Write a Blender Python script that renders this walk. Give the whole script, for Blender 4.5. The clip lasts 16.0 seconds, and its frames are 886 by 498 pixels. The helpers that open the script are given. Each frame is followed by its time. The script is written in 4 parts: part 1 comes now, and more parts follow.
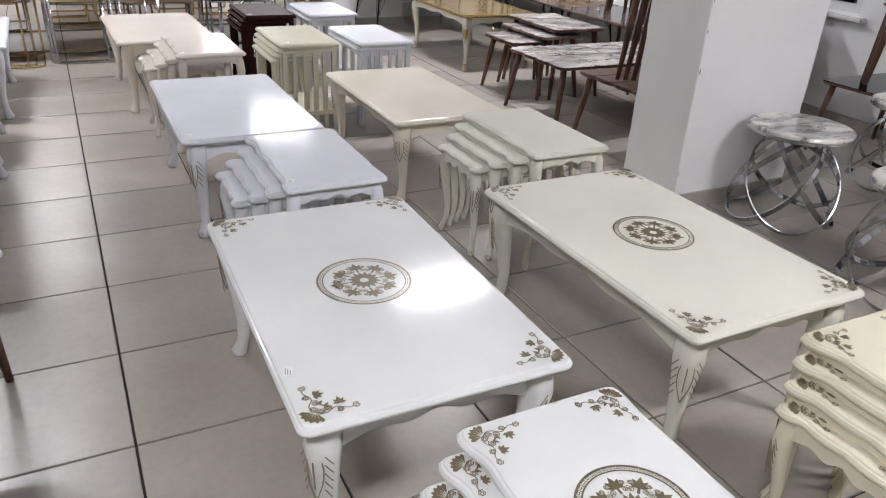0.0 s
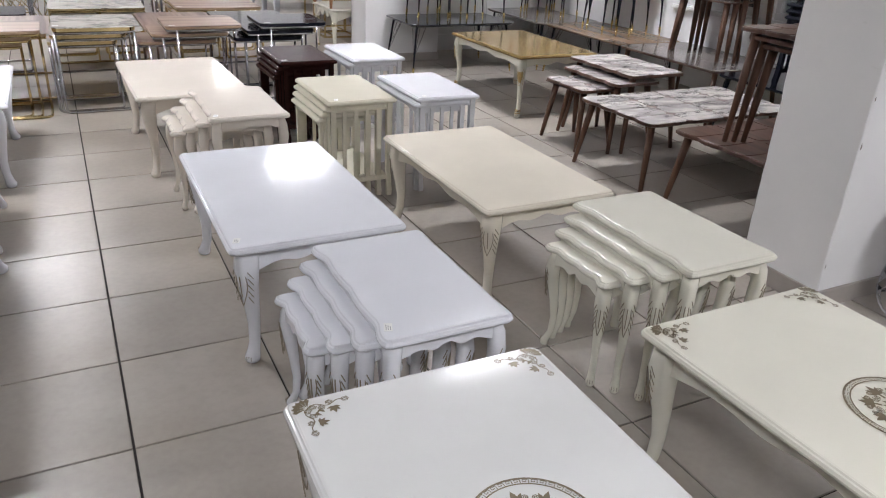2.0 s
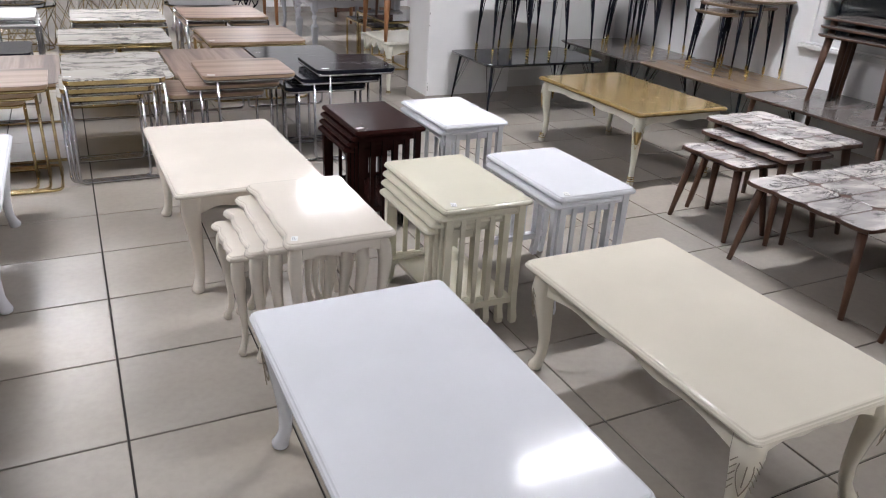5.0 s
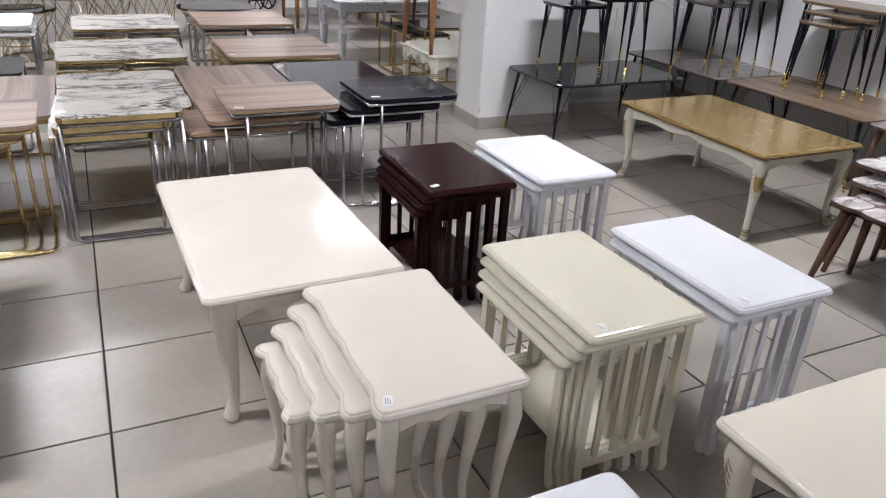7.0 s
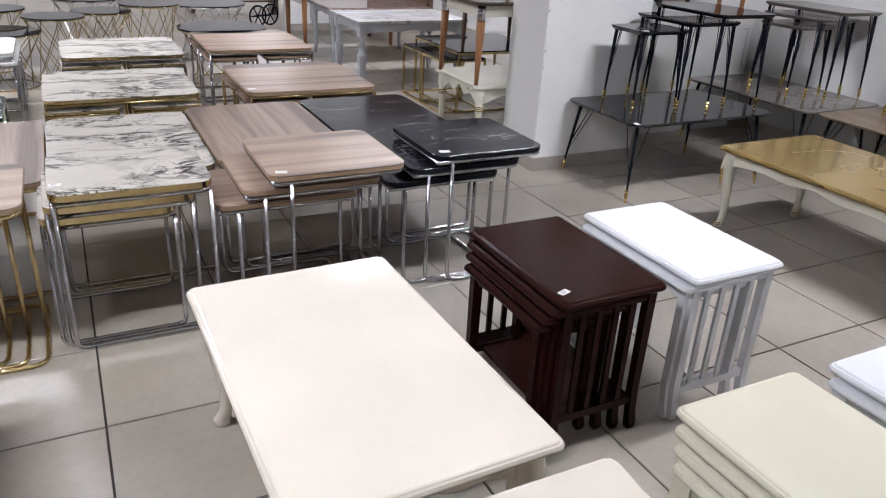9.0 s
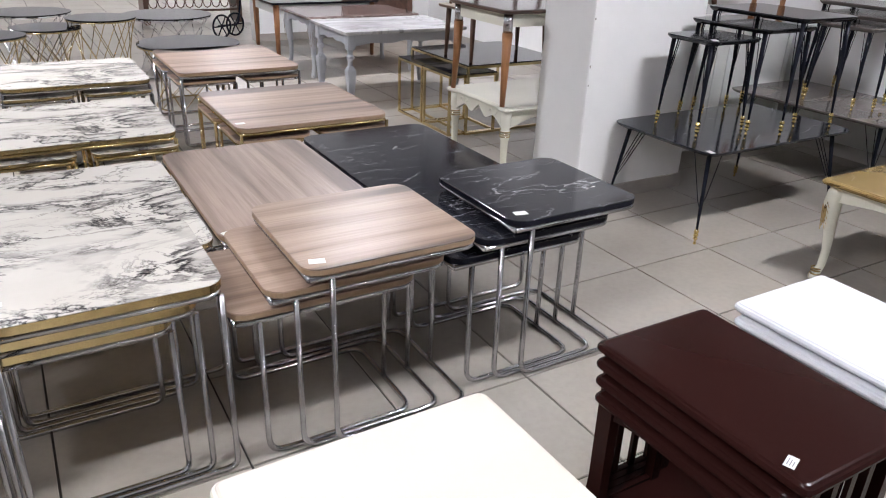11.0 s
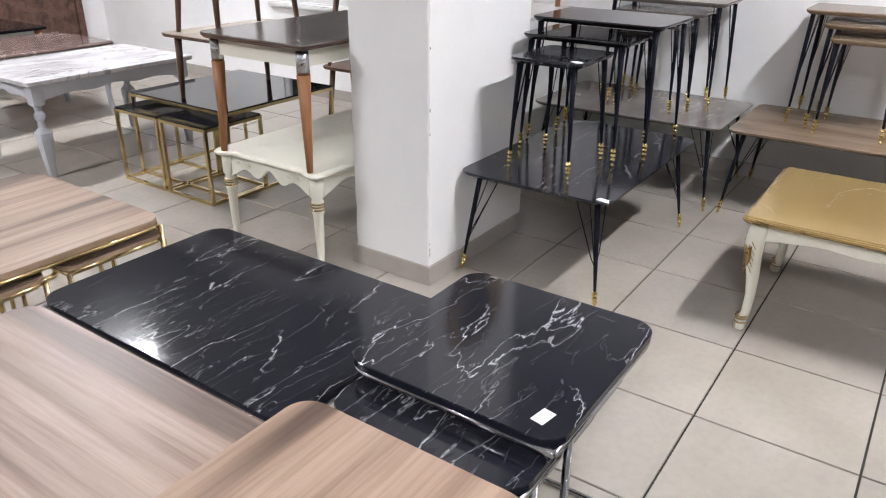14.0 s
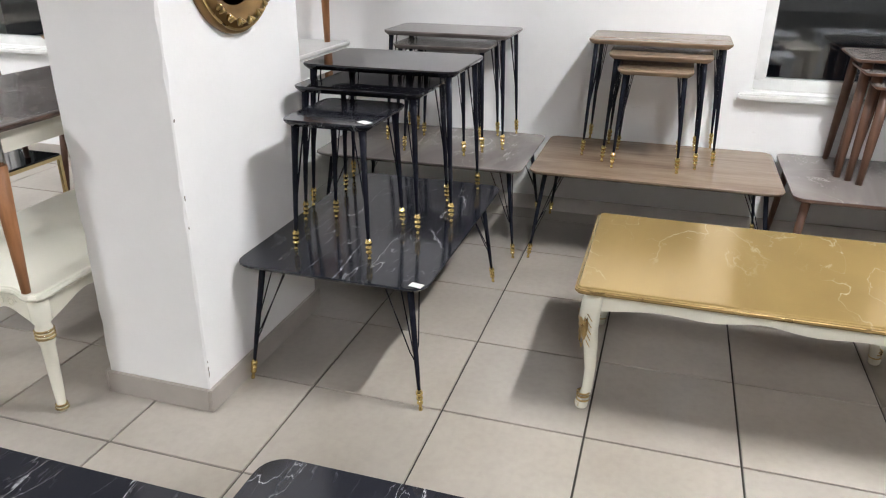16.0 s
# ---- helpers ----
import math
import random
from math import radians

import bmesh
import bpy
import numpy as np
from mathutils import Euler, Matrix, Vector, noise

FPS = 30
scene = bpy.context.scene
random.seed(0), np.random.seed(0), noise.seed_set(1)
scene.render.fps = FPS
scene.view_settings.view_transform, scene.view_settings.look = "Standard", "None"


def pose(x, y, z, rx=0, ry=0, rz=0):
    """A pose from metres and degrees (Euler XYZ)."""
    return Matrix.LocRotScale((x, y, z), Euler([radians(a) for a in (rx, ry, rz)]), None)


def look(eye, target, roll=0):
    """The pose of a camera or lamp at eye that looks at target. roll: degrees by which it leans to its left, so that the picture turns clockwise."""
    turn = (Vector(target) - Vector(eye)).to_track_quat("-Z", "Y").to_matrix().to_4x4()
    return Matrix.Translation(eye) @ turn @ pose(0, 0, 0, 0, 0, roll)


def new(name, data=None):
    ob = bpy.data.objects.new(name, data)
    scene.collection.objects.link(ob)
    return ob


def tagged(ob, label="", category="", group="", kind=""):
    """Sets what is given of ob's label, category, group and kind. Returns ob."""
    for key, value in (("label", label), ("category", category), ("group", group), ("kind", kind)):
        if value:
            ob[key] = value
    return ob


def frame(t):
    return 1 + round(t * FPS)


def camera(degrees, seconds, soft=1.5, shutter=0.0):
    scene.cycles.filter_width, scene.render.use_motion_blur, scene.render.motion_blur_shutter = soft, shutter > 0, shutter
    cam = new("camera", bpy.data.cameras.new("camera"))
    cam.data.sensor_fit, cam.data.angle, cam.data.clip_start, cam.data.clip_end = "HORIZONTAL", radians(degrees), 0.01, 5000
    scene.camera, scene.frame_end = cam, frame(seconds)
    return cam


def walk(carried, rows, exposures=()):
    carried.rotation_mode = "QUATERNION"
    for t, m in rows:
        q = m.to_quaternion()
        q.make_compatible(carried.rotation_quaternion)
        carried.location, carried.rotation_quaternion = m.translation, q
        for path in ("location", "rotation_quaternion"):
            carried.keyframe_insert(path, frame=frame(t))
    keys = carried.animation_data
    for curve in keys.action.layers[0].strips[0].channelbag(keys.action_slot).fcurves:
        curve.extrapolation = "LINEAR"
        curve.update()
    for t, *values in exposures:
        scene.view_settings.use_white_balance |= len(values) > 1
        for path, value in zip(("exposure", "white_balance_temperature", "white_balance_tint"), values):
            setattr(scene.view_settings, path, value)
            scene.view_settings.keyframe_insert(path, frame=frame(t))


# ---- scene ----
cam = camera(62.3, 16.0, soft=1.1)
PATH = [
    (0, (-0.004, -0.15, 1.347), (0.834, 1.432, 0.456), 3.2),
    (0.5, (0.031, 0.047, 1.354), (0.861, 1.636, 0.468), 3.5),
    (1, (0.039, 0.246, 1.357), (0.864, 1.843, 0.482), 3.5),
    (1.5, (0.013, 0.467, 1.374), (0.843, 2.07, 0.513), 3.2),
    (2, (-0.001, 0.646, 1.377), (0.837, 2.25, 0.526), 2.9),
    (2.5, (0.037, 0.86, 1.375), (0.874, 2.467, 0.529), 2.9),
    (3, (0.053, 1.049, 1.389), (0.884, 2.662, 0.548), 3.1),
    (3.5, (0.053, 1.258, 1.387), (0.882, 2.874, 0.55), 3.1),
    (4, (0.027, 1.484, 1.406), (0.857, 3.102, 0.574), 3.1),
    (4.2, (0.022, 1.56, 1.411), (0.85, 3.179, 0.579), 3.0),
    (6.5, (0.054, 2.546, 1.431), (0.867, 4.164, 0.581), 3.5),
    (7, (0.086, 2.772, 1.41), (0.892, 4.391, 0.558), 3.2),
    (7.5, (0.12, 2.973, 1.403), (0.918, 4.601, 0.559), 3.0),
    (8, (0.103, 3.21, 1.401), (0.918, 4.834, 0.565), 2.9),
    (8.5, (0.074, 3.407, 1.408), (0.901, 5.029, 0.582), 2.8),
    (9, (0.054, 3.615, 1.4), (0.896, 5.225, 0.565), 3.1),
    (9.2, (0.053, 3.711, 1.405), (0.902, 5.315, 0.565), 3.3),
    (11.3, (0.102, 4.575, 1.348), (1.064, 6.12, 0.518), 2.0),
    (11.5, (0.121, 4.668, 1.347), (1.106, 6.198, 0.516), 2.1),
    (12, (0.162, 4.852, 1.35), (1.219, 6.333, 0.519), 2.0),
    (12.5, (0.181, 5.07, 1.366), (1.347, 6.465, 0.531), 1.9),
    (13, (0.2, 5.254, 1.362), (1.477, 6.55, 0.532), 1.4),
    (13.5, (0.274, 5.448, 1.349), (1.664, 6.623, 0.519), 0.9),
    (14, (0.338, 5.611, 1.367), (1.838, 6.638, 0.532), 0.6),
    (14.5, (0.425, 5.764, 1.382), (2.03, 6.626, 0.556), -0.1),
    (15, (0.509, 5.853, 1.382), (2.198, 6.57, 0.585), -0.2),
    (15.5, (0.671, 5.887, 1.391), (2.407, 6.489, 0.601), 0.0),
    (16, (0.836, 5.886, 1.399), (2.594, 6.419, 0.608), 0.5),
]
EXPOSURE = [(0.0, -0.47, 6500, 10), (4.0, -0.52, 6480, 10), (7.0, -0.6, 6400, 10), (9.0, -0.59, 6330, 10), (11.5, -0.29, 6420, 10), (13.0, -0.22, 6440, 10), (14.5, -0.02, 6560, 8), (16.0, -0.05, 6640, 6)]
walk(cam, [(t, look(eye, target, roll)) for t, eye, target, roll in PATH], EXPOSURE)

# ---- world and lamps ----
world = bpy.data.worlds.new("night")
scene.world = world
world.use_nodes = True
world.node_tree.nodes["Background"].inputs[0].default_value = (0.012, 0.014, 0.02, 1)
world.node_tree.nodes["Background"].inputs[1].default_value = 0.3

PANEL = 400.0
CEIL = 2.9


# ---- materials ----
def nodes_of(name):
    m = bpy.data.materials.new(name)
    m.use_nodes = True
    nt = m.node_tree
    return m, nt, nt.nodes["Principled BSDF"]


def ramp(nt, source, stops):
    r = nt.nodes.new("ShaderNodeValToRGB")
    el = r.color_ramp.elements
    while len(el) < len(stops):
        el.new(0.5)
    for e, (p, c) in zip(el, stops):
        e.position = p
        e.color = (*c, 1)
    nt.links.new(source, r.inputs[0])
    return r.outputs[0]


def coords(nt, scale=(1, 1, 1), turn=(0, 0, 0)):
    tc = nt.nodes.new("ShaderNodeTexCoord")
    mp = nt.nodes.new("ShaderNodeMapping")
    mp.inputs["Scale"].default_value = scale
    mp.inputs["Rotation"].default_value = turn
    nt.links.new(tc.outputs["Object"], mp.inputs[0])
    return mp.outputs[0]


def noise_tex(nt, vec, scale, detail=4, rough=0.5, distortion=0.0):
    n = nt.nodes.new("ShaderNodeTexNoise")
    n.inputs["Scale"].default_value = scale
    n.inputs["Detail"].default_value = detail
    n.inputs["Roughness"].default_value = rough
    n.inputs["Distortion"].default_value = distortion
    nt.links.new(vec, n.inputs["Vector"])
    return n.outputs[0]


def mix(nt, fac, a, b, mode="MIX"):
    m = nt.nodes.new("ShaderNodeMix")
    m.data_type = "RGBA"
    m.blend_type = mode
    for v, k in ((fac, 0), (a, 6), (b, 7)):
        if isinstance(v, (int, float)):
            m.inputs[k].default_value = v
        elif isinstance(v, tuple):
            m.inputs[k].default_value = (*v, 1)
        else:
            nt.links.new(v, m.inputs[k])
    return m.outputs[2]


def bump(nt, bsdf, height, strength=0.1, distance=0.002):
    b = nt.nodes.new("ShaderNodeBump")
    b.inputs["Strength"].default_value = strength
    b.inputs["Distance"].default_value = distance
    nt.links.new(height, b.inputs["Height"])
    nt.links.new(b.outputs[0], bsdf.inputs["Normal"])


def lacquer(name, colour, rough=0.115):
    m, nt, b = nodes_of(name)
    v = coords(nt)
    n = noise_tex(nt, v, 3.0, 5)
    dark = tuple(c * 0.93 for c in colour)
    nt.links.new(ramp(nt, n, [(0.35, dark), (0.65, colour)]), b.inputs["Base Color"])
    f = noise_tex(nt, v, 5, 3)
    nt.links.new(ramp(nt, f, [(0.3, (rough * 0.9,) * 3), (0.7, (rough * 1.12,) * 3)]), b.inputs["Roughness"])
    b.inputs["Specular IOR Level"].default_value = 0.105
    bump(nt, b, noise_tex(nt, v, 14, 3), 0.04, 0.004)
    return m


def metal(name, colour, rough):
    m, nt, b = nodes_of(name)
    v = coords(nt)
    b.inputs["Metallic"].default_value = 1
    n = noise_tex(nt, v, 25, 3)
    nt.links.new(ramp(nt, n, [(0.3, tuple(c * 0.85 for c in colour)), (0.7, colour)]), b.inputs["Base Color"])
    nt.links.new(ramp(nt, n, [(0.3, (rough * 0.7,) * 3), (0.7, (rough * 1.3,) * 3)]), b.inputs["Roughness"])
    return m


def wood(name, light, mid, dark, along="x", rough=0.3, scale=1.0, cut=(0.35, 0.45, 0.57)):
    m, nt, b = nodes_of(name)
    sc = (1.2 * scale, 11 * scale, 11 * scale) if along == "x" else (11 * scale, 1.2 * scale, 11 * scale) if along == "y" else (11 * scale, 11 * scale, 1.2 * scale)
    v = coords(nt, sc)
    n = noise_tex(nt, v, 1.0, 3, 0.5, 0.6)
    g = noise_tex(nt, v, 7.0, 5, 0.65, 0.2)
    base = ramp(nt, n, [(cut[0], dark), (cut[1], mid), (cut[2], light)])
    grain = ramp(nt, g, [(0.35, (0.72, 0.7, 0.68)), (0.6, (1, 1, 1))])
    nt.links.new(mix(nt, 0.7, base, grain, "MULTIPLY"), b.inputs["Base Color"])
    b.inputs["Roughness"].default_value = rough
    b.inputs["Specular IOR Level"].default_value = 0.35
    bump(nt, b, g, 0.08, 0.001)
    return m


def laminate(name, light, mid, dark, along="x", rough=0.34):
    """Broad soft dark bands with finer streaks running along one way."""
    m, nt, b = nodes_of(name)
    wide = (0.06, 1, 1) if along == "x" else (1, 0.06, 1)
    long = (0.035, 1, 1) if along == "x" else (1, 0.035, 1)
    broad = noise_tex(nt, coords(nt, wide), 7.0, 2, 0.45, 0.25)
    streak = noise_tex(nt, coords(nt, long), 26.0, 4, 0.6, 0.15)
    fine = noise_tex(nt, coords(nt, long), 110.0, 3, 0.6)
    base = ramp(nt, broad, [(0.41, dark), (0.475, mid), (0.55, light)])
    lines = ramp(nt, streak, [(0.34, (0.70, 0.67, 0.66)), (0.54, (1, 1, 1))])
    pores = ramp(nt, fine, [(0.34, (0.78, 0.76, 0.74)), (0.55, (1, 1, 1))])
    nt.links.new(mix(nt, 0.8, mix(nt, 0.8, base, lines, "MULTIPLY"), pores, "MULTIPLY"), b.inputs["Base Color"])
    b.inputs["Roughness"].default_value = rough
    b.inputs["Specular IOR Level"].default_value = 0.35
    bump(nt, b, fine, 0.06, 0.001)
    return m


def veined_marble(name, ground, cloud, vein, scale=1.4, rough=0.14, turn=0.6):
    """Cream ground, grey drifts beside bundles of thin branching veins."""
    m, nt, b = nodes_of(name)
    v = coords(nt, (1.0, 2.0, 1.0), (0, 0, turn))
    w = noise_tex(nt, v, scale, 8, 0.66, 0.5)
    w2 = noise_tex(nt, v, scale * 2.4, 7, 0.66, 0.6)
    w3 = noise_tex(nt, v, scale * 0.8, 5, 0.6, 0.3)
    where = ramp(nt, w3, [(0.45, (0, 0, 0)), (0.60, (1, 1, 1))])
    drift = ramp(nt, w, [(0.36, (0, 0, 0)), (0.49, (0.95, 0.95, 0.95)), (0.51, (0, 0, 0))])
    base = mix(nt, mix(nt, 1.0, drift, where, "MULTIPLY"), ground, cloud)
    soft = ramp(nt, noise_tex(nt, v, 1.5, 4), [(0.35, (0.88, 0.87, 0.86)), (0.6, (1, 1, 1))])
    base = mix(nt, 1.0, base, soft, "MULTIPLY")
    lines = ramp(nt, w, [(0.468, (0, 0, 0)), (0.496, (1, 1, 1)), (0.512, (0, 0, 0))])
    lines2 = ramp(nt, w2, [(0.480, (0, 0, 0)), (0.495, (0.8, 0.8, 0.8)), (0.510, (0, 0, 0))])
    gaps = ramp(nt, noise_tex(nt, v, scale * 1.7, 3), [(0.36, (0, 0, 0)), (0.50, (1, 1, 1))])
    veins = mix(nt, 1.0, mix(nt, 1.0, lines, lines2, "ADD"), gaps, "MULTIPLY")
    nt.links.new(mix(nt, veins, base, vein), b.inputs["Base Color"])
    b.inputs["Roughness"].default_value = rough
    return m


def marble(name, ground, cloud, vein, width=0.03, scale=3.0, rough=0.14, clouds=0.55, turn=(0, 0, 0.6), stretch=(1.0, 2.2, 1.0), gap=0.42, twist=1.4, rug=0.62):
    m, nt, b = nodes_of(name)
    v = coords(nt, stretch, turn)
    w = noise_tex(nt, v, scale, 7, rug, twist)
    w2 = noise_tex(nt, v, scale * 2.7, 6, rug - 0.02, twist * 1.4)
    big = noise_tex(nt, v, scale * 0.55, 4, 0.5, 0.8)
    base = ramp(nt, big, [(0.42, cloud), (0.42 + 0.25 * clouds, ground)])
    lines = ramp(nt, w, [(0.5 - width, (0, 0, 0)), (0.5, (1, 1, 1)), (0.5 + width * 0.6, (0, 0, 0))])
    lines2 = ramp(nt, w2, [(0.5 - width * 0.5, (0, 0, 0)), (0.5, (0.6, 0.6, 0.6)), (0.5 + width * 0.4, (0, 0, 0))])
    break_up = ramp(nt, noise_tex(nt, v, scale * 1.3, 3), [(gap, (0, 0, 0)), (gap + 0.18, (1, 1, 1))])
    veins = mix(nt, 1.0, mix(nt, 1.0, lines, lines2, "ADD"), break_up, "MULTIPLY")
    nt.links.new(mix(nt, veins, base, vein), b.inputs["Base Color"])
    b.inputs["Roughness"].default_value = rough
    return m


def plain(name, colour, rough=0.5, metallic=0.0):
    m, nt, b = nodes_of(name)
    v = coords(nt)
    n = noise_tex(nt, v, 9, 4)
    nt.links.new(ramp(nt, n, [(0.3, tuple(c * 0.85 for c in colour)), (0.7, colour)]), b.inputs["Base Color"])
    b.inputs["Roughness"].default_value = rough
    b.inputs["Metallic"].default_value = metallic
    return m


WHITE = lacquer("white_lacquer", (0.765, 0.768, 0.752))
COOL = lacquer("cool_white_lacquer", (0.765, 0.775, 0.815))
IVORY = lacquer("ivory_lacquer", (0.75, 0.70, 0.545))
IVORY2 = lacquer("ivory_table_lacquer", (0.76, 0.74, 0.64))
CREAM = lacquer("cream_lacquer", (0.75, 0.69, 0.61))
PALE = lacquer("pale_ivory_lacquer", (0.765, 0.71, 0.60))
OLIVE = lacquer("pale_green_cream_lacquer", (0.70, 0.665, 0.54))
BROWN = lacquer("dark_brown_lacquer", (0.024, 0.008, 0.007), 0.2)
GREY = lacquer("grey_lacquer", (0.50, 0.51, 0.55), 0.35)
BLACK = lacquer("black_lacquer", (0.012, 0.013, 0.020), 0.14)
GOLDP = metal("gold_paint", (0.55, 0.40, 0.18), 0.34)
BRASS = metal("polished_gold", (0.74, 0.585, 0.31), 0.19)
FERRULE = metal("bright_gold_ferrule", (0.93, 0.70, 0.27), 0.16)
BRONZE = metal("brown_bronze", (0.33, 0.215, 0.10), 0.5)
BEIGE = wood("beige_laminate", (0.50, 0.43, 0.35), (0.46, 0.39, 0.315), (0.40, 0.335, 0.265), "x", 0.35)
CHROME = metal("chrome", (0.56, 0.56, 0.585), 0.18)
STEEL = metal("brushed_steel", (0.55, 0.54, 0.53), 0.3)
PRINT = plain("gold_brown_print", (0.19, 0.15, 0.09), 0.35, 0.15)
GROOVE = plain("carved_groove_brown", (0.26, 0.22, 0.16), 0.6)
WALNUT = wood("walnut_legs", (0.16, 0.083, 0.055), (0.115, 0.058, 0.038), (0.065, 0.032, 0.023), "z", 0.4)
WALNUT_TOP = wood("walnut_top", (0.15, 0.082, 0.06), (0.105, 0.055, 0.04), (0.06, 0.032, 0.025), "y", 0.35)
TEAK = wood("warm_brown_leg", (0.40, 0.19, 0.09), (0.35, 0.16, 0.07), (0.27, 0.12, 0.05), "z", 0.4)
LAMINATE = laminate("striped_walnut_laminate", (0.41, 0.295, 0.225), (0.32, 0.222, 0.165), (0.135, 0.093, 0.073), "x", 0.33)
LAMINATE_Y = laminate("striped_walnut_laminate_long", (0.40, 0.30, 0.25), (0.32, 0.235, 0.192), (0.17, 0.125, 0.105), "y", 0.40)
TAUPE = wood("taupe_brown_laminate", (0.28, 0.205, 0.145), (0.25, 0.18, 0.125), (0.20, 0.14, 0.098), "y", 0.24, 0.8)
EDGE = wood("wood_edge_band", (0.42, 0.30, 0.20), (0.36, 0.25, 0.16), (0.28, 0.19, 0.12), "x", 0.4)
MARBLE = veined_marble("white_grey_marble", (0.70, 0.665, 0.61), (0.30, 0.275, 0.26), (0.045, 0.04, 0.042))
MARBLE_BLK = marble("black_marble", (0.014, 0.015, 0.021), (0.018, 0.019, 0.025), (0.50, 0.50, 0.52), 0.0045, 3.2, 0.11, 0.4, (0, 0, 0.45), (0.65, 2.8, 1.0), gap=0.43, twist=0.15, rug=0.5)
MARBLE_GRY = marble("grey_marble", (0.27, 0.24, 0.225), (0.15, 0.132, 0.125), (0.46, 0.43, 0.41), 0.012, 1.7, 0.16, 0.8, gap=0.46, twist=0.5, rug=0.58)
MARBLE_GOLD = marble("gold_marble", (0.43, 0.30, 0.12), (0.37, 0.255, 0.10), (0.85, 0.78, 0.60), 0.0013, 1.0, 0.16, 0.5, gap=0.49, twist=0.2, rug=0.5)
MARBLE_GOLD.node_tree.nodes["Principled BSDF"].inputs["Metallic"].default_value = 0.45
MARBLE_TILE = marble("petal_marble", (0.80, 0.76, 0.72), (0.50, 0.47, 0.46), (0.16, 0.15, 0.15), 0.07, 5.0, 0.14)
MARBLE_PALE = marble("pale_grey_marble", (0.66, 0.65, 0.66), (0.5, 0.49, 0.5), (0.3, 0.29, 0.3), 0.05, 2.5, 0.2)
MARBLE_BRN = marble("brown_marble", (0.16, 0.11, 0.10), (0.10, 0.07, 0.065), (0.42, 0.36, 0.33), 0.03, 2.8, 0.12)
GLASS_BLK, _nt, _b = nodes_of("black_glass")
_b.inputs["Base Color"].default_value = (0.01, 0.01, 0.013, 1)
_b.inputs["Roughness"].default_value = 0.04
GLASS, _nt, _b = nodes_of("window_glass")
_b.inputs["Base Color"].default_value = (0.9, 0.95, 0.95, 1)
_b.inputs["Roughness"].default_value = 0.02
_b.inputs["Transmission Weight"].default_value = 1.0
_b.inputs["IOR"].default_value = 1.85
PAPER = plain("white_price_label", (0.82, 0.82, 0.80), 0.6)
PVC = plain("white_window_frame", (0.78, 0.78, 0.77), 0.35)
CHIP = plain("bare_plaster", (0.30, 0.28, 0.26), 0.9)
INK = plain("grey_ink", (0.25, 0.25, 0.27), 0.6)


def wall_material(name="white_wall_paint"):
    m, nt, b = nodes_of(name)
    v = coords(nt)
    n = noise_tex(nt, v, 1.3, 6, 0.6)
    f = noise_tex(nt, v, 70, 4)
    base = ramp(nt, n, [(0.3, (0.80, 0.80, 0.805)), (0.6, (0.875, 0.87, 0.87))])
    scuff = ramp(nt, noise_tex(nt, coords(nt, (2, 2, 9)), 2.5, 6, 0.7), [(0.66, (1, 1, 1)), (0.78, (0.80, 0.79, 0.78))])
    nt.links.new(mix(nt, 1.0, base, scuff, "MULTIPLY"), b.inputs["Base Color"])
    b.inputs["Roughness"].default_value = 0.55
    bump(nt, b, f, 0.15, 0.002)
    return m


def tile_material():
    m, nt, b = nodes_of("beige_grey_floor_tile")
    tc = nt.nodes.new("ShaderNodeTexCoord")
    info = nt.nodes.new("ShaderNodeObjectInfo")
    add = nt.nodes.new("ShaderNodeVectorMath")
    add.operation = "ADD"
    comb = nt.nodes.new("ShaderNodeVectorMath")
    comb.operation = "SCALE"
    comb.inputs[0].default_value = (37.0, 53.0, 11.0)
    nt.links.new(info.outputs["Random"], comb.inputs["Scale"])
    nt.links.new(tc.outputs["Object"], add.inputs[0])
    nt.links.new(comb.outputs[0], add.inputs[1])
    n = noise_tex(nt, add.outputs[0], 3.5, 2, 0.5)
    fine = noise_tex(nt, add.outputs[0], 40, 4)
    base = ramp(nt, n, [(0.25, (0.375, 0.345, 0.303)), (0.75, (0.445, 0.41, 0.362))])
    tone = ramp(nt, info.outputs["Random"], [(0.0, (0.92, 0.92, 0.93)), (1.0, (1.0, 0.99, 0.98))])
    speck = ramp(nt, fine, [(0.3, (0.93, 0.93, 0.93)), (0.6, (1, 1, 1))])
    geo = nt.nodes.new("ShaderNodeNewGeometry")
    dirt = ramp(nt, noise_tex(nt, geo.outputs["Position"], 1.6, 2, 0.5), [(0.38, (1, 1, 1)), (0.80, (0.80, 0.765, 0.72))])
    clean = mix(nt, 1.0, mix(nt, 1.0, base, tone, "MULTIPLY"), speck, "MULTIPLY")
    nt.links.new(mix(nt, 1.0, clean, dirt, "MULTIPLY"), b.inputs["Base Color"])
    nt.links.new(ramp(nt, n, [(0.3, (0.285,) * 3), (0.7, (0.34,) * 3)]), b.inputs["Roughness"])
    bump(nt, b, fine, 0.03, 0.001)
    return m


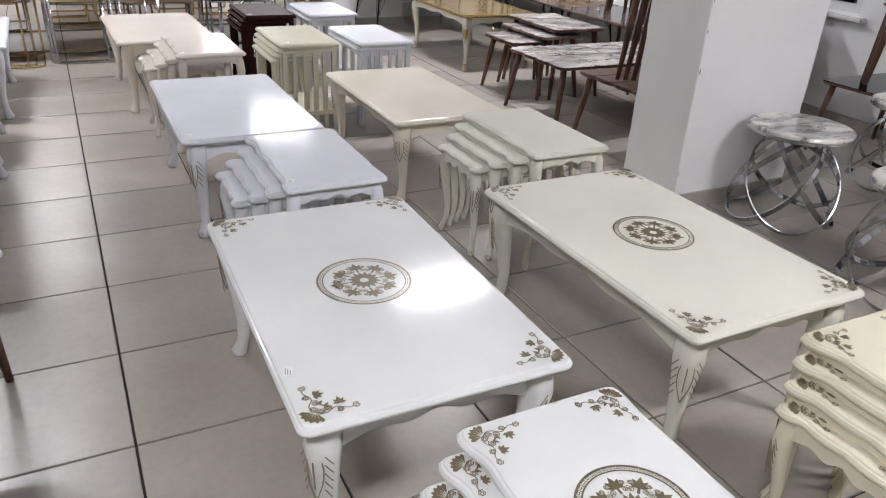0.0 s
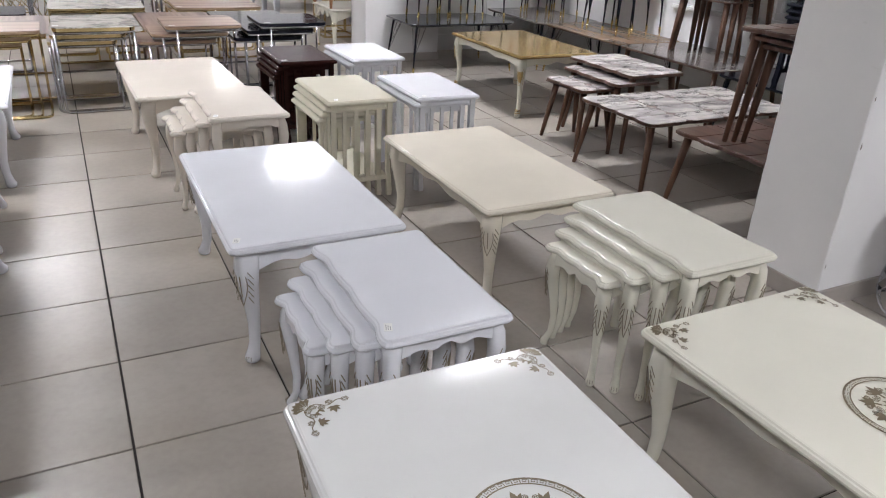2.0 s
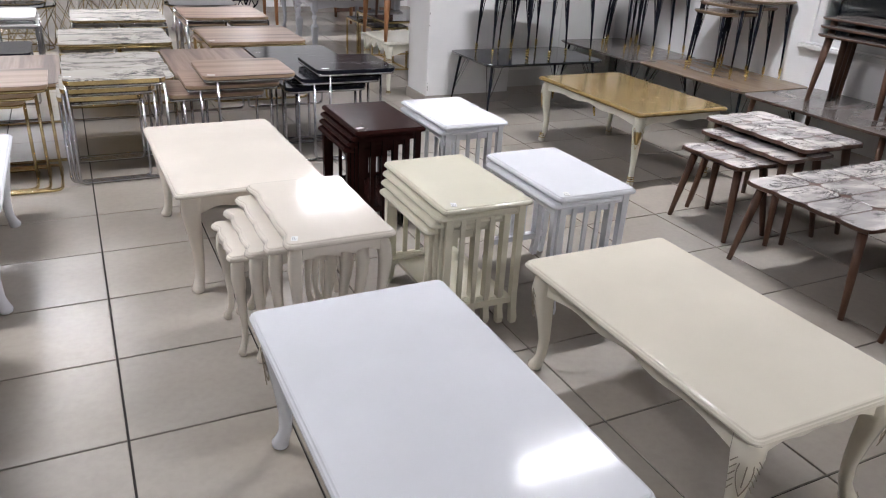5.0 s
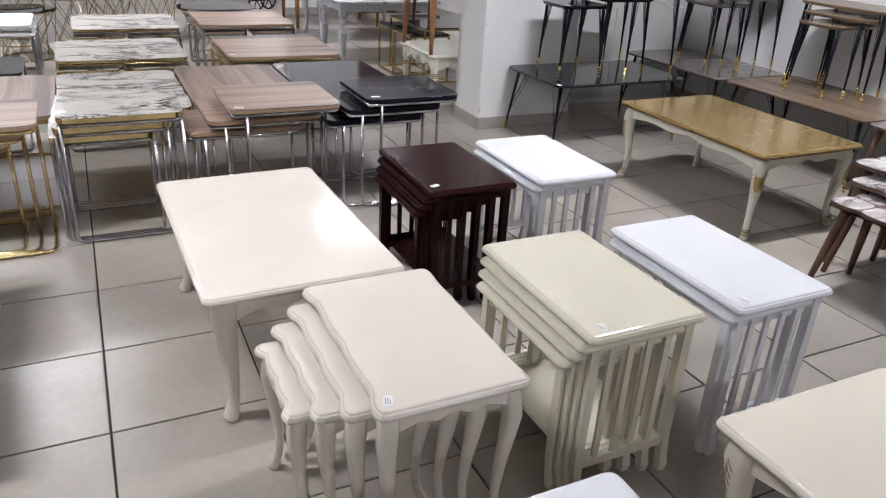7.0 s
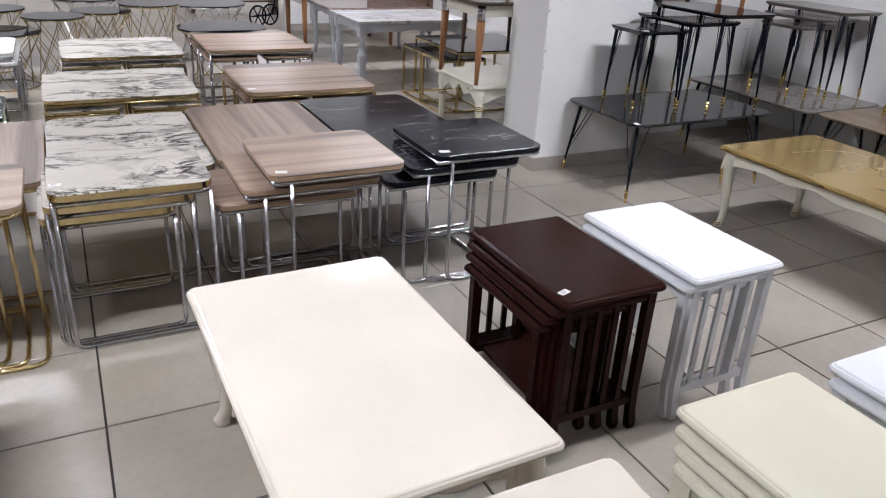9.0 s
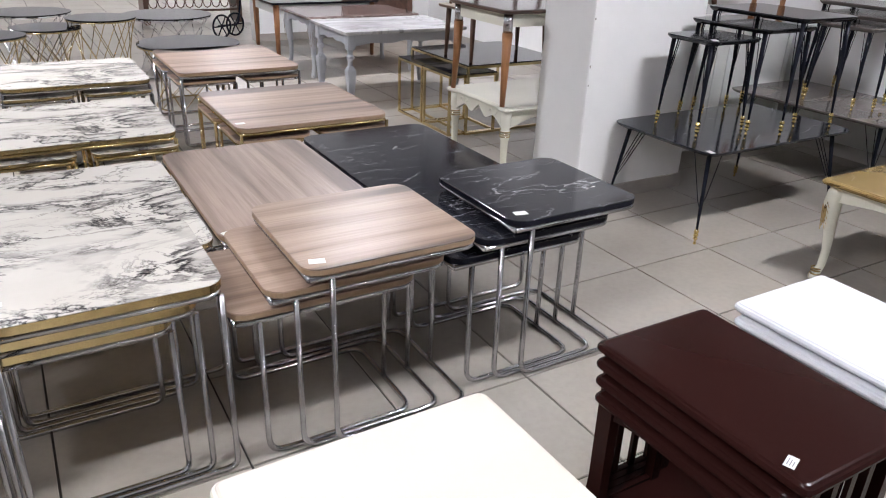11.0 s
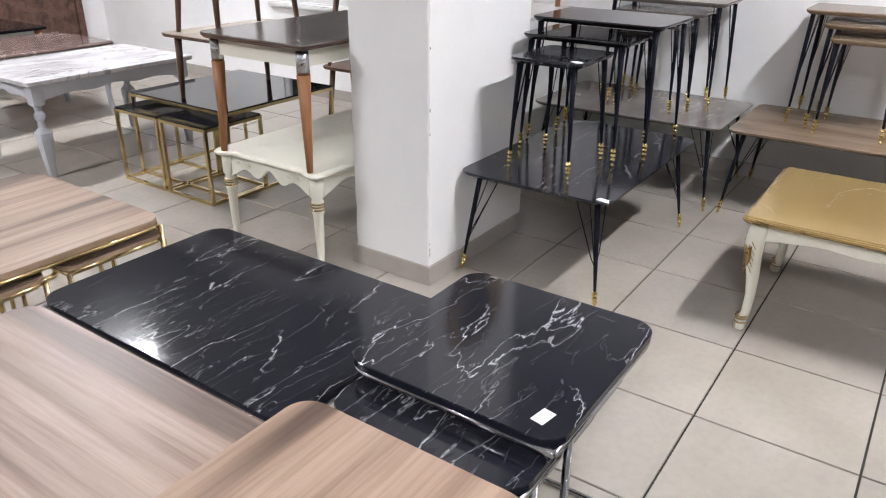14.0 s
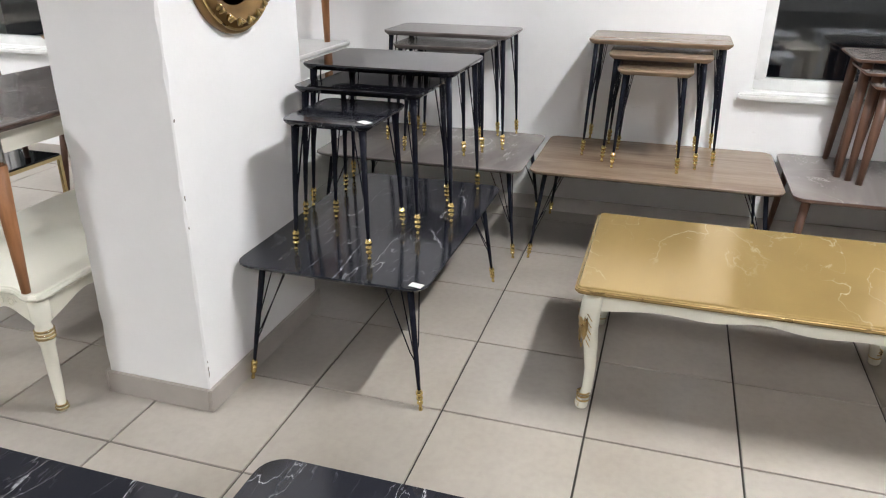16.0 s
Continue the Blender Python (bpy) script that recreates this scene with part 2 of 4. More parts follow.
WALL = wall_material()
TILE = tile_material()
GROUT = plain("dark_grout", (0.038, 0.033, 0.029), 0.95)
SKIRT = plain("tile_skirting", (0.42, 0.385, 0.35), 0.4)
# Unseen ceiling kept mid-grey so less light bounces down to fill shadows.
CEILING = plain("low_bounce_ceiling_grey", (0.33, 0.33, 0.34), 0.8)
LED = bpy.data.materials.new("led_diffuser")
LED.use_nodes = True
_nt = LED.node_tree
_nt.nodes.clear()
_e = _nt.nodes.new("ShaderNodeEmission")
_e.inputs[0].default_value = (0.985, 0.98, 1.035, 1)
_e.inputs[1].default_value = PANEL
_o = _nt.nodes.new("ShaderNodeOutputMaterial")
_nt.links.new(_e.outputs[0], _o.inputs[0])


# ---- building helpers ----
def part(name, bm, material, parent=None, label="", smooth=False):
    me = bpy.data.meshes.new(name)
    bmesh.ops.recalc_face_normals(bm, faces=bm.faces)
    bm.to_mesh(me)
    bm.free()
    if smooth:
        for p in me.polygons:
            p.use_smooth = True
    me.materials.append(material)
    ob = new(name, me)
    if parent:
        ob.parent = parent
    if label:
        tagged(ob, label)
    return ob


def thing(name, at, label, category, group="", turn=0):
    ob = new(name)
    ob.empty_display_size = 0.1
    ob.matrix_basis = pose(*at, 0, 0, turn)
    return tagged(ob, label, category, group)


def structure(ob, label=""):
    return tagged(ob, label, kind="structure")


def add_box(bm, x0, x1, y0, y1, z0, z1, bevel=0.0):
    vs = [bm.verts.new((x, y, z)) for z in (z0, z1) for y in (y0, y1) for x in (x0, x1)]
    fs = [bm.faces.new([vs[i] for i in f]) for f in ((0, 2, 3, 1), (4, 5, 7, 6), (0, 1, 5, 4), (2, 6, 7, 3), (0, 4, 6, 2), (1, 3, 7, 5))]
    if bevel:
        es = list({e for f in fs for e in f.edges})
        bmesh.ops.bevel(bm, geom=es, offset=bevel, segments=2, affect="EDGES")


def box(x0, x1, y0, y1, z0, z1, bevel=0.0):
    bm = bmesh.new()
    add_box(bm, x0, x1, y0, y1, z0, z1, bevel)
    return bm


def loft(bm, rings, cap=True):
    made = [[bm.verts.new(p) for p in r] for r in rings]
    n = len(made[0])
    for a, b in zip(made, made[1:]):
        for i in range(n):
            bm.faces.new((a[i], a[(i + 1) % n], b[(i + 1) % n], b[i]))
    if cap:
        bm.faces.new(made[0][::-1])
        bm.faces.new(made[-1])


def offset(outline, d):
    n = len(outline)
    res = []
    for i in range(n):
        p, q, r = (Vector(outline[k % n]) for k in (i - 1, i, i + 1))
        a, b = (q - p).normalized(), (r - q).normalized()
        na, nb = Vector((-a.y, a.x)), Vector((-b.y, b.x))
        m = na + nb
        m = m / max(m.length_squared, 0.4) * 2
        res.append((q.x + m.x * d, q.y + m.y * d))
    return res


def slab(outline, profile):
    """A plate from its outline and (inset, height) steps from below to above."""
    bm = bmesh.new()
    loft(bm, [[(x, y, z) for x, y in offset(outline, d)] for d, z in profile])
    return bm


def round_rect(x0, x1, y0, y1, r, n=5):
    out = []
    for cx, cy, a0 in ((x1 - r, y0 + r, -90), (x1 - r, y1 - r, 0), (x0 + r, y1 - r, 90), (x0 + r, y0 + r, 180)):
        for i in range(n + 1):
            a = radians(a0 + 90 * i / n)
            out.append((cx + r * math.cos(a), cy + r * math.sin(a)))
    return out


def wavy_rect(x0, x1, y0, y1, r=0.022, deep=0.016, n=30):
    """Serpentine long edges along y, straight ends."""
    out = [(x0 + r, y0), (x1 - r, y0), (x1 - 0.3 * r, y0 + 0.3 * r)]

    def wave(s):
        c = min(max((min(s, 1 - s) - 0.03) / 0.13, 0.0), 1.0)
        return -deep * c * c * (3 - 2 * c) + 0.006 * max(0.0, math.sin(math.pi * (min(s, 1 - s) - 0.16) / 0.68 * 2)) * (0.16 < s < 0.84)
    for i in range(n + 1):
        s = i / n
        out.append((x1 + 0.3 * wave(s), y0 + r + (y1 - y0 - 2 * r) * s))
    out += [(x1 - 0.3 * r, y1 - 0.3 * r), (x1 - r, y1), (x0 + r, y1), (x0 + 0.3 * r, y1 - 0.3 * r)]
    for i in range(n + 1):
        s = 1 - i / n
        out.append((x0 - wave(s), y0 + r + (y1 - y0 - 2 * r) * s))
    out.append((x0 + 0.3 * r, y0 + 0.3 * r))
    return out


def tube(bm, path, radius, sides=8, closed=False):
    """A bent tube; radius is one number or one for each point."""
    pts = [Vector(p) for p in path]
    n = len(pts)
    rad = [radius] * n if isinstance(radius, (int, float)) else radius
    up, rings = None, []
    for i, p in enumerate(pts):
        a = pts[i - 1] if i or closed else p
        b = pts[(i + 1) % n] if i < n - 1 or closed else p
        t = (b - a).normalized()
        if up is None:
            up = t.orthogonal().normalized()
        up = (up - t * up.dot(t)).normalized()
        side = t.cross(up)
        rings.append([p + (up * math.cos(2 * math.pi * k / sides + math.pi / sides) + side * math.sin(2 * math.pi * k / sides + math.pi / sides)) * rad[i] for k in range(sides)])
    if closed:
        rings.append(rings[0])
    loft(bm, rings, not closed)


def bent(points, r=0.03, n=4):
    """Round the inner corners of a path."""
    pts = [Vector(p) for p in points]
    out = [pts[0]]
    for a, b, c in zip(pts, pts[1:], pts[2:]):
        ra, rc = min(r, (a - b).length / 2), min(r, (c - b).length / 2)
        p, q = b + (a - b).normalized() * ra, b + (c - b).normalized() * rc
        for i in range(n + 1):
            s = i / n
            out.append(p * (1 - s) ** 2 + b * 2 * s * (1 - s) + q * s ** 2)
    return out + [pts[-1]]


def cabriole(h, dx, dy, thick=1.0, splay=1.0):
    """A curved leg standing at the origin whose knee swings towards (dx, dy)."""
    bm = bmesh.new()
    l = math.hypot(dx, dy)
    ux, uy = dx / l, dy / l
    steps = ((1.0, -0.004, 0.030), (0.93, 0.006, 0.034), (0.82, 0.012, 0.034), (0.68, 0.006, 0.028), (0.5, -0.004, 0.021), (0.32, -0.010, 0.0165), (0.16, -0.006, 0.0155), (0.09, 0.004, 0.0175), (0.05, 0.012, 0.021), (0.015, 0.012, 0.02), (0.0, 0.011, 0.016))
    rings = []
    for s, o, r in steps:
        o, r = o * splay, r * thick
        ring = []
        for k in range(12):
            a = 2 * math.pi * k / 12
            e = r * (0.86 + 0.14 * abs(math.sin(2 * a))) if s > 0.6 else r
            ring.append((ux * o + e * math.cos(a), uy * o + e * math.sin(a), h * s))
        rings.append(ring)
    loft(bm, rings)
    return bm


def carving(h, dx, dy, thick=1.0):
    """Grooves of the leaf cut into the knee of a curved leg."""
    bm = bmesh.new()
    l = math.hypot(dx, dy)
    u, v = Vector((dx / l, dy / l, 0)), Vector((-dy / l, dx / l, 0))
    r = 0.033 * thick
    for side in (-1, 1):
        pts = []
        for i in range(8):
            s = i / 7
            w = 0.55 * math.sin(math.pi * s) * side
            z = h * (0.9 - 0.36 * s)
            o = 0.010 * math.sin(math.pi * (0.35 + 0.5 * (1 - s)))
            rr = r * (1 - 0.25 * s) + 0.0008
            pts.append(u * (o + rr * math.cos(w)) + v * rr * math.sin(w) + Vector((0, 0, z)))
        tube(bm, pts, 0.0016, 4)
        for j in range(5):
            z = h * (0.84 - 0.055 * j)
            w0, w1 = 0.62 * side, 1.05 * side
            rr = r * (1 - 0.05 * j) + 0.0012
            pts = [u * (0.010 + rr * math.cos(w)) + v * rr * math.sin(w) + Vector((0, 0, z - 0.012 * q)) for q, w in enumerate((w0, (w0 + w1) / 2, w1))]
            tube(bm, pts, 0.0014, 4)
    pts = [u * (0.011 + (r + 0.001) * (1 - 0.2 * i / 4)) + Vector((0, 0, h * (0.80 - 0.18 * i / 4))) for i in range(5)]
    tube(bm, pts, 0.0018, 4)
    return bm


def toe_grooves(dx, dy, thick=1.0):
    bm = bmesh.new()
    l = math.hypot(dx, dy)
    u, v = Vector((dx / l, dy / l, 0)), Vector((-dy / l, dx / l, 0))
    for i in range(3):
        pts = [u * (0.012 + 0.019 * thick) + v * (i - 1) * 0.008 + Vector((0, 0, z)) for z in (0.026, 0.012)]
        tube(bm, pts, 0.0012, 4)
    return bm


def apron(length, top, deep, drop, axis, thick=0.016, n=24, gentle=False, wave=0.010):
    """A scalloped board below a table top, centred on the origin."""
    bm = bmesh.new()
    top_row, low_row = [], []
    for i in range(n + 1):
        s = i / n
        c = abs(2 * s - 1)
        z = deep + drop * c ** 3 if gentle else deep + drop * (c ** 4) + wave * math.cos(6 * math.pi * s) * (1 - c)
        p = (s - 0.5) * length
        top_row.append((p, top))
        low_row.append((p, top - z))
    rings = []
    for t in (-thick / 2, thick / 2):
        ring = top_row + low_row[::-1]
        rings.append([(p, t, z) if axis == "x" else (t, p, z) for p, z in ring])
    a, b = ([bm.verts.new(p) for p in r] for r in rings)
    m = n + 1
    for i in range(n):
        j, k = 2 * m - 1 - i, 2 * m - 2 - i
        bm.faces.new((a[i], a[i + 1], a[k], a[j]))
        bm.faces.new((b[i + 1], b[i], b[j], b[k]))
        bm.faces.new((a[i], b[i], b[i + 1], a[i + 1]))
        bm.faces.new((a[j], a[k], b[k], b[j]))
    bm.faces.new((a[0], a[2 * m - 1], b[2 * m - 1], b[0]))
    bm.faces.new((a[n], b[n], b[m], a[m]))
    return bm


MOULD = [(0.012, -0.024), (0.004, -0.022), (0.0, -0.017), (0.0, -0.012), (0.004, -0.006), (0.008, -0.0045), (0.011, -0.0012), (0.016, 0.0)]


def spiral(bm, cx, cy, z, r, turns, start, hand, w):
    pts = []
    for i in range(14):
        s = i / 13
        a = start + hand * turns * 2 * math.pi * s
        q = r * (1 - 0.82 * s)
        pts.append((cx + q * math.cos(a), cy + q * math.sin(a)))
    ribbon(bm, pts, z, w)


def ribbon(bm, pts, z, w, closed=False):
    """A flat printed line."""
    n = len(pts)
    rows = []
    for i in range(n):
        a = Vector(pts[i - 1] if i or closed else pts[i])
        b = Vector(pts[(i + 1) % n] if i < n - 1 or closed else pts[i])
        d = (b - a).normalized()
        m = Vector((-d.y, d.x)) * w / 2
        p = Vector(pts[i])
        rows.append((bm.verts.new((*(p + m), z)), bm.verts.new((*(p - m), z))))
    for a, b in zip(rows, rows[1:] + (rows[:1] if closed else [])):
        bm.faces.new((a[0], a[1], b[1], b[0]))


def leaf(bm, cx, cy, z, size, angle, lobes=5):
    """A flat acanthus leaf of narrow pointed lobes."""
    for i in range(lobes):
        t = i / (lobes - 1) * 2 - 1
        a = angle + t * 1.35
        q = size * (1.15 - 0.35 * abs(t))
        d, m = Vector((math.cos(a), math.sin(a))), Vector((-math.sin(a), math.cos(a)))
        c = Vector((cx, cy)) + Vector((math.cos(angle), math.sin(angle))) * size * 0.05
        pts = [c - m * q * 0.10, c + d * q * 0.35 - m * q * 0.24, c + d * q * 0.7 - m * q * 0.15, c + d * q, c + d * q * 0.7 + m * q * 0.15, c + d * q * 0.35 + m * q * 0.24, c + m * q * 0.10]
        bm.faces.new([bm.verts.new((*p, z + 0.00004 * i)) for p in pts])


def shell(bm, cx, cy, z, size, angle):
    """A fan of petals."""
    for k in range(6):
        a = angle + radians(-55 + 22 * k)
        d, m = Vector((math.cos(a), math.sin(a))), Vector((-math.sin(a), math.cos(a)))
        c = Vector((cx, cy))
        pts = [c + d * size * 0.15, c + d * size * 0.85 + m * size * 0.17, c + d * size * 1.05, c + d * size * 0.85 - m * size * 0.17]
        bm.faces.new([bm.verts.new((*p, z)) for p in pts])


def corner_ornament(cx, cy, sx, sy, z, k=1.0):
    """Scrolls and leaves that run from a table's corner along both edges; sx, sy point inwards."""
    bm = bmesh.new()
    diag = math.atan2(sy, sx)
    shell(bm, cx + sx * 0.020 * k, cy + sy * 0.020 * k, z + 0.0002, 0.031 * k, diag + math.pi)
    for along in (0, 1):
        def at(p, q):
            return (cx + sx * (p if along else q) * k, cy + sy * (q if along else p) * k)
        hand = (1 if along else -1) * sx * sy
        w = 0.0022 * k
        for p, q, r, st in ((0.030, 0.018, 0.009, 0.0), (0.046, 0.026, 0.009, 2.0), (0.066, 0.014, 0.008, 3.5), (0.098, 0.014, 0.009, 1.0)):
            x, y = at(p, q)
            spiral(bm, x, y, z, r * k, 2.2, st, hand, w)
        line = [at(p, 0.017 + 0.006 * math.sin(p * 130)) for p in (0.016, 0.024, 0.032, 0.04, 0.048, 0.056, 0.064, 0.072, 0.08, 0.088, 0.094)]
        ribbon(bm, line, z, w)
        x, y = at(0.070, 0.030)
        leaf(bm, x, y, z, 0.018 * k, math.atan2(at(0.07, 1)[1] - y, at(0.07, 1)[0] - x), 5)
        x, y = at(0.040, 0.031)
        leaf(bm, x, y, z, 0.012 * k, diag, 3)
    return bm


def medallion(cx, cy, z, r):
    """Two rings with a key pattern between them, and a rosette of leaves and scrolls."""
    bm = bmesh.new()
    for q, w in ((1.0, 0.004), (0.885, 0.003)):
        ribbon(bm, [(cx + r * q * math.cos(2 * math.pi * i / 72), cy + r * q * math.sin(2 * math.pi * i / 72)) for i in range(72)], z, w, True)
    for i in range(44):
        a0, da = 2 * math.pi * i / 44, 2 * math.pi / 44
        pts = []
        for p, q in ((0.05, 0.905), (0.05, 0.975), (0.72, 0.975), (0.72, 0.93), (0.35, 0.93), (0.35, 0.95)):
            a = a0 + da * p
            pts.append((cx + r * q * math.cos(a), cy + r * q * math.sin(a)))
        ribbon(bm, pts, z, 0.0019)
    for i in range(8):
        a = 2 * math.pi * i / 8
        c, s = math.cos(a), math.sin(a)
        leaf(bm, cx + r * 0.50 * c, cy + r * 0.50 * s, z, r * 0.23, a, 5)
        ribbon(bm, [(cx + r * q * c, cy + r * q * s) for q in (0.36, 0.44, 0.52)], z, r * 0.05)
        leaf(bm, cx + r * 0.10 * c, cy + r * 0.10 * s, z, r * 0.21, a, 3)
        b = a + math.pi / 8
        cb, sb = math.cos(b), math.sin(b)
        leaf(bm, cx + r * 0.14 * cb, cy + r * 0.14 * sb, z + 0.0002, r * 0.19, b, 3)
        for k, hand in ((-1, 1), (1, -1)):
            for q, e, g in ((0.45, 0.062, 0.060), (0.60, 0.075, 0.052)):
                spiral(bm, cx + r * (q * cb - k * e * sb), cy + r * (q * sb + k * e * cb), z, r * g, 1.7, b + k, hand, r * 0.019)
        for q in (0.40, 0.44, 0.48, 0.52):
            e = 0.035 - 0.1 * (q - 0.40) / 1.2
            ribbon(bm, [(cx + r * (q * cb - e * sb), cy + r * (q * sb + e * cb)), (cx + r * (q * cb + e * sb), cy + r * (q * sb - e * cb))], z + 0.0001, r * 0.014)
    return bm


def price_tag(x, y, z, turn=0, w=0.035, d=0.02):
    t = tagged(part("price_label", box(-w / 2, w / 2, -d / 2, d / 2, 0, 0.0008), PAPER), "small white paper price label stuck on a tabletop", "label", "price labels")
    t.matrix_basis = pose(x, y, z, 0, 0, turn)
    for i in range(3 if w < 0.04 else 0):
        part("print_line", box(-w * 0.35, w * (0.3 - 0.1 * i), d * (0.25 - 0.25 * i) - 0.0008, d * (0.25 - 0.25 * i) + 0.0008, 0.0008, 0.0010), INK, t, "faint grey print")


def classic_table(x0, x1, y0, y1, h, mat, label, group="", printed=False, carved=True, wavy=False, thick=1.2, name="coffee_table", top_mat=None, gilded=False, med_y=0.5, turn=0.0, drop=0.03, category="table"):
    w, d = x1 - x0, y1 - y0
    t = thing(name, ((x0 + x1) / 2, (y0 + y1) / 2, 0), label, category, group, turn)
    out = wavy_rect(-w / 2, w / 2, -d / 2, d / 2) if wavy else round_rect(-w / 2, w / 2, -d / 2, d / 2, 0.026, 5)
    top = part("tabletop", slab(out, [(i, h + z) for i, z in MOULD]), top_mat or mat, t)
    if gilded:
        part("gilt_edge", slab(offset(out, -0.001), [(0.012, h - 0.020), (0.0, h - 0.017), (0.0, h - 0.010), (0.010, h - 0.007)]), GOLDP, top, "gold painted edge moulding")
    if printed:
        k = min(1.0, w / 0.56)
        for sx in (-1, 1):
            for sy in (-1, 1):
                part("corner_ornament", corner_ornament(sx * (w / 2 - 0.024), sy * (d / 2 - 0.024), -sx, -sy, h + 0.0012, max(k * 1.02, 0.88)), PRINT, top, "gold-brown printed scrolls and leaves")
        part("medallion", medallion(0, (med_y - 0.5) * d, h + 0.0012, 0.118 * max(k, 0.82)), PRINT, top, "round gold-brown printed rosette with key border")
    ix, iy = w / 2 - 0.055 * thick, d / 2 - 0.055 * thick
    ht = h - 0.024
    for sx in (-1, 1):
        for sy in (-1, 1):
            leg = part("leg", cabriole(ht, sx, sy, thick), mat, t, smooth=True)
            leg.location = (sx * ix, sy * iy, 0)
            if carved:
                part("carving", carving(ht, sx, sy, thick), GOLDP if gilded else GROOVE, leg, "gold painted leaf carving" if gilded else "carved leaf grooves coloured brown")
                part("toe_groove", toe_grooves(sx, sy, thick), GOLDP if gilded else GROOVE, leg)
            if gilded:
                bm = bmesh.new()
                q = math.sqrt(0.5)
                rings = []
                for k in range(1, 10):
                    f = k / 10
                    e = math.sin(math.pi * f)
                    c = Vector((sx * q, sy * q, 0)) * (0.040 - 0.012 * f)
                    side, out_v = Vector((-sy * q, sx * q, 0)), Vector((sx * q, sy * q, 0))
                    rings.append([c + Vector((0, 0, ht * (0.93 - 0.36 * f))) + side * 0.017 * e * math.cos(a) * (1 + 0.25 * math.cos(9 * a)) + out_v * (0.009 * e * math.sin(a)) for a in (2 * math.pi * i / 18 for i in range(18))])
                loft(bm, rings)
                part("gilt_leaf", bm, GOLDP, leg, "raised gold painted leaf", True)
                bm = bmesh.new()
                for z in (0.03, 0.045, 0.055):
                    ring = [(sx * 0.006 + 0.019 * math.cos(a), sy * 0.006 + 0.019 * math.sin(a), z) for a in (2 * math.pi * i / 12 for i in range(12))]
                    tube(bm, ring, 0.0035, 5, True)
                part("gilt_ring", bm, GOLDP, leg, "gold painted foot rings", True)
    for s in (-1, 1):
        a = part("apron", apron(2 * ix - 0.03, ht + 0.002, 0.045 * thick, drop, "x"), mat, t)
        a.location = (0, s * (iy + 0.012), 0)
        a = part("apron", apron(2 * iy - 0.03, ht + 0.002, 0.045 * thick, drop, "y", n=32), mat, t)
        a.location = (s * (ix + 0.012), 0, 0)
    return t


def classic_nest(x0, x1, y0, y1, h, count, step, drop, mat, label, group, printed=False, carved=True, shrink=0.022):
    """Nested tables that slide out towards -x below the largest."""
    for i in range(count):
        xa = x0 - step * i
        classic_table(xa, x1 - 0.035 * i - 0.02 * (i > 0), y0 + 0.062 * i, y1 - shrink * i, h - drop * i, mat, label, group, printed, carved, True, 0.72, "nesting_table", drop=0.012)


def mission_table(x0, x1, y0, y1, h, mat, label, group, shelf=True, base=0.0, slats=True):
    w, d = x1 - x0, y1 - y0
    t = thing("nesting_table", ((x0 + x1) / 2, (y0 + y1) / 2, base), label, "table", group)
    part("tabletop", slab(round_rect(-w / 2, w / 2, -d / 2, d / 2, 0.022, 4), [(i, h + z) for i, z in MOULD]), mat, t)
    ix, iy, q = w / 2 - 0.035, d / 2 - 0.035, 0.0125
    ht = h - 0.024
    for sx in (-1, 1):
        for sy in (-1, 1):
            bm = bmesh.new()
            rings = []
            for s, o, g in ((0, 0.010, 0.9), (0.05, 0.012, 1.05), (0.12, 0.006, 0.95), (0.25, 0, 1), (1, 0, 1.1)):
                rings.append([(a * q * g + sx * 0, b * q * g + sy * o, ht * s) for a, b in ((-1, -1), (1, -1), (1, 1), (-1, 1))])
            loft(bm, rings)
            part("leg", bm, mat, t).location = (sx * ix, sy * iy, 0)
    for sy in (-1, 1):
        part("rail", box(-ix, ix, sy * iy - 0.008, sy * iy + 0.008, ht - 0.035, ht), mat, t)
        part("rail", box(-ix, ix, sy * iy - 0.008, sy * iy + 0.008, 0.085, 0.11), mat, t)
        n = 4 if slats else 0
        for i in range(n):
            x = -ix + 2 * ix * (i + 1) / (n + 1)
            part("slat", box(x - 0.009, x + 0.009, sy * iy - 0.005, sy * iy + 0.005, 0.11, ht - 0.035), mat, t)
    for sx in (-1, 1):
        a = part("apron", apron(2 * iy, ht, 0.022, 0.02, "y", 0.012, gentle=True), mat, t)
        a.location = (sx * ix, 0, 0)
    if shelf:
        part("shelf", box(-ix, ix, -iy, iy, 0.088, 0.102), mat, t)
    return t


def mission_nest(x0, x1, y0, y1, h, count, mat, label, group, step=0.013, drop=0.030, base=0.0, shelf=True):
    for i in range(count):
        mission_table(x0 - step * i, x1 - 0.05 * i, y0 + 0.018 * i, y1 - 0.018 * i, h - drop * i, mat, label, group, shelf and i == 0, base, i == 0)


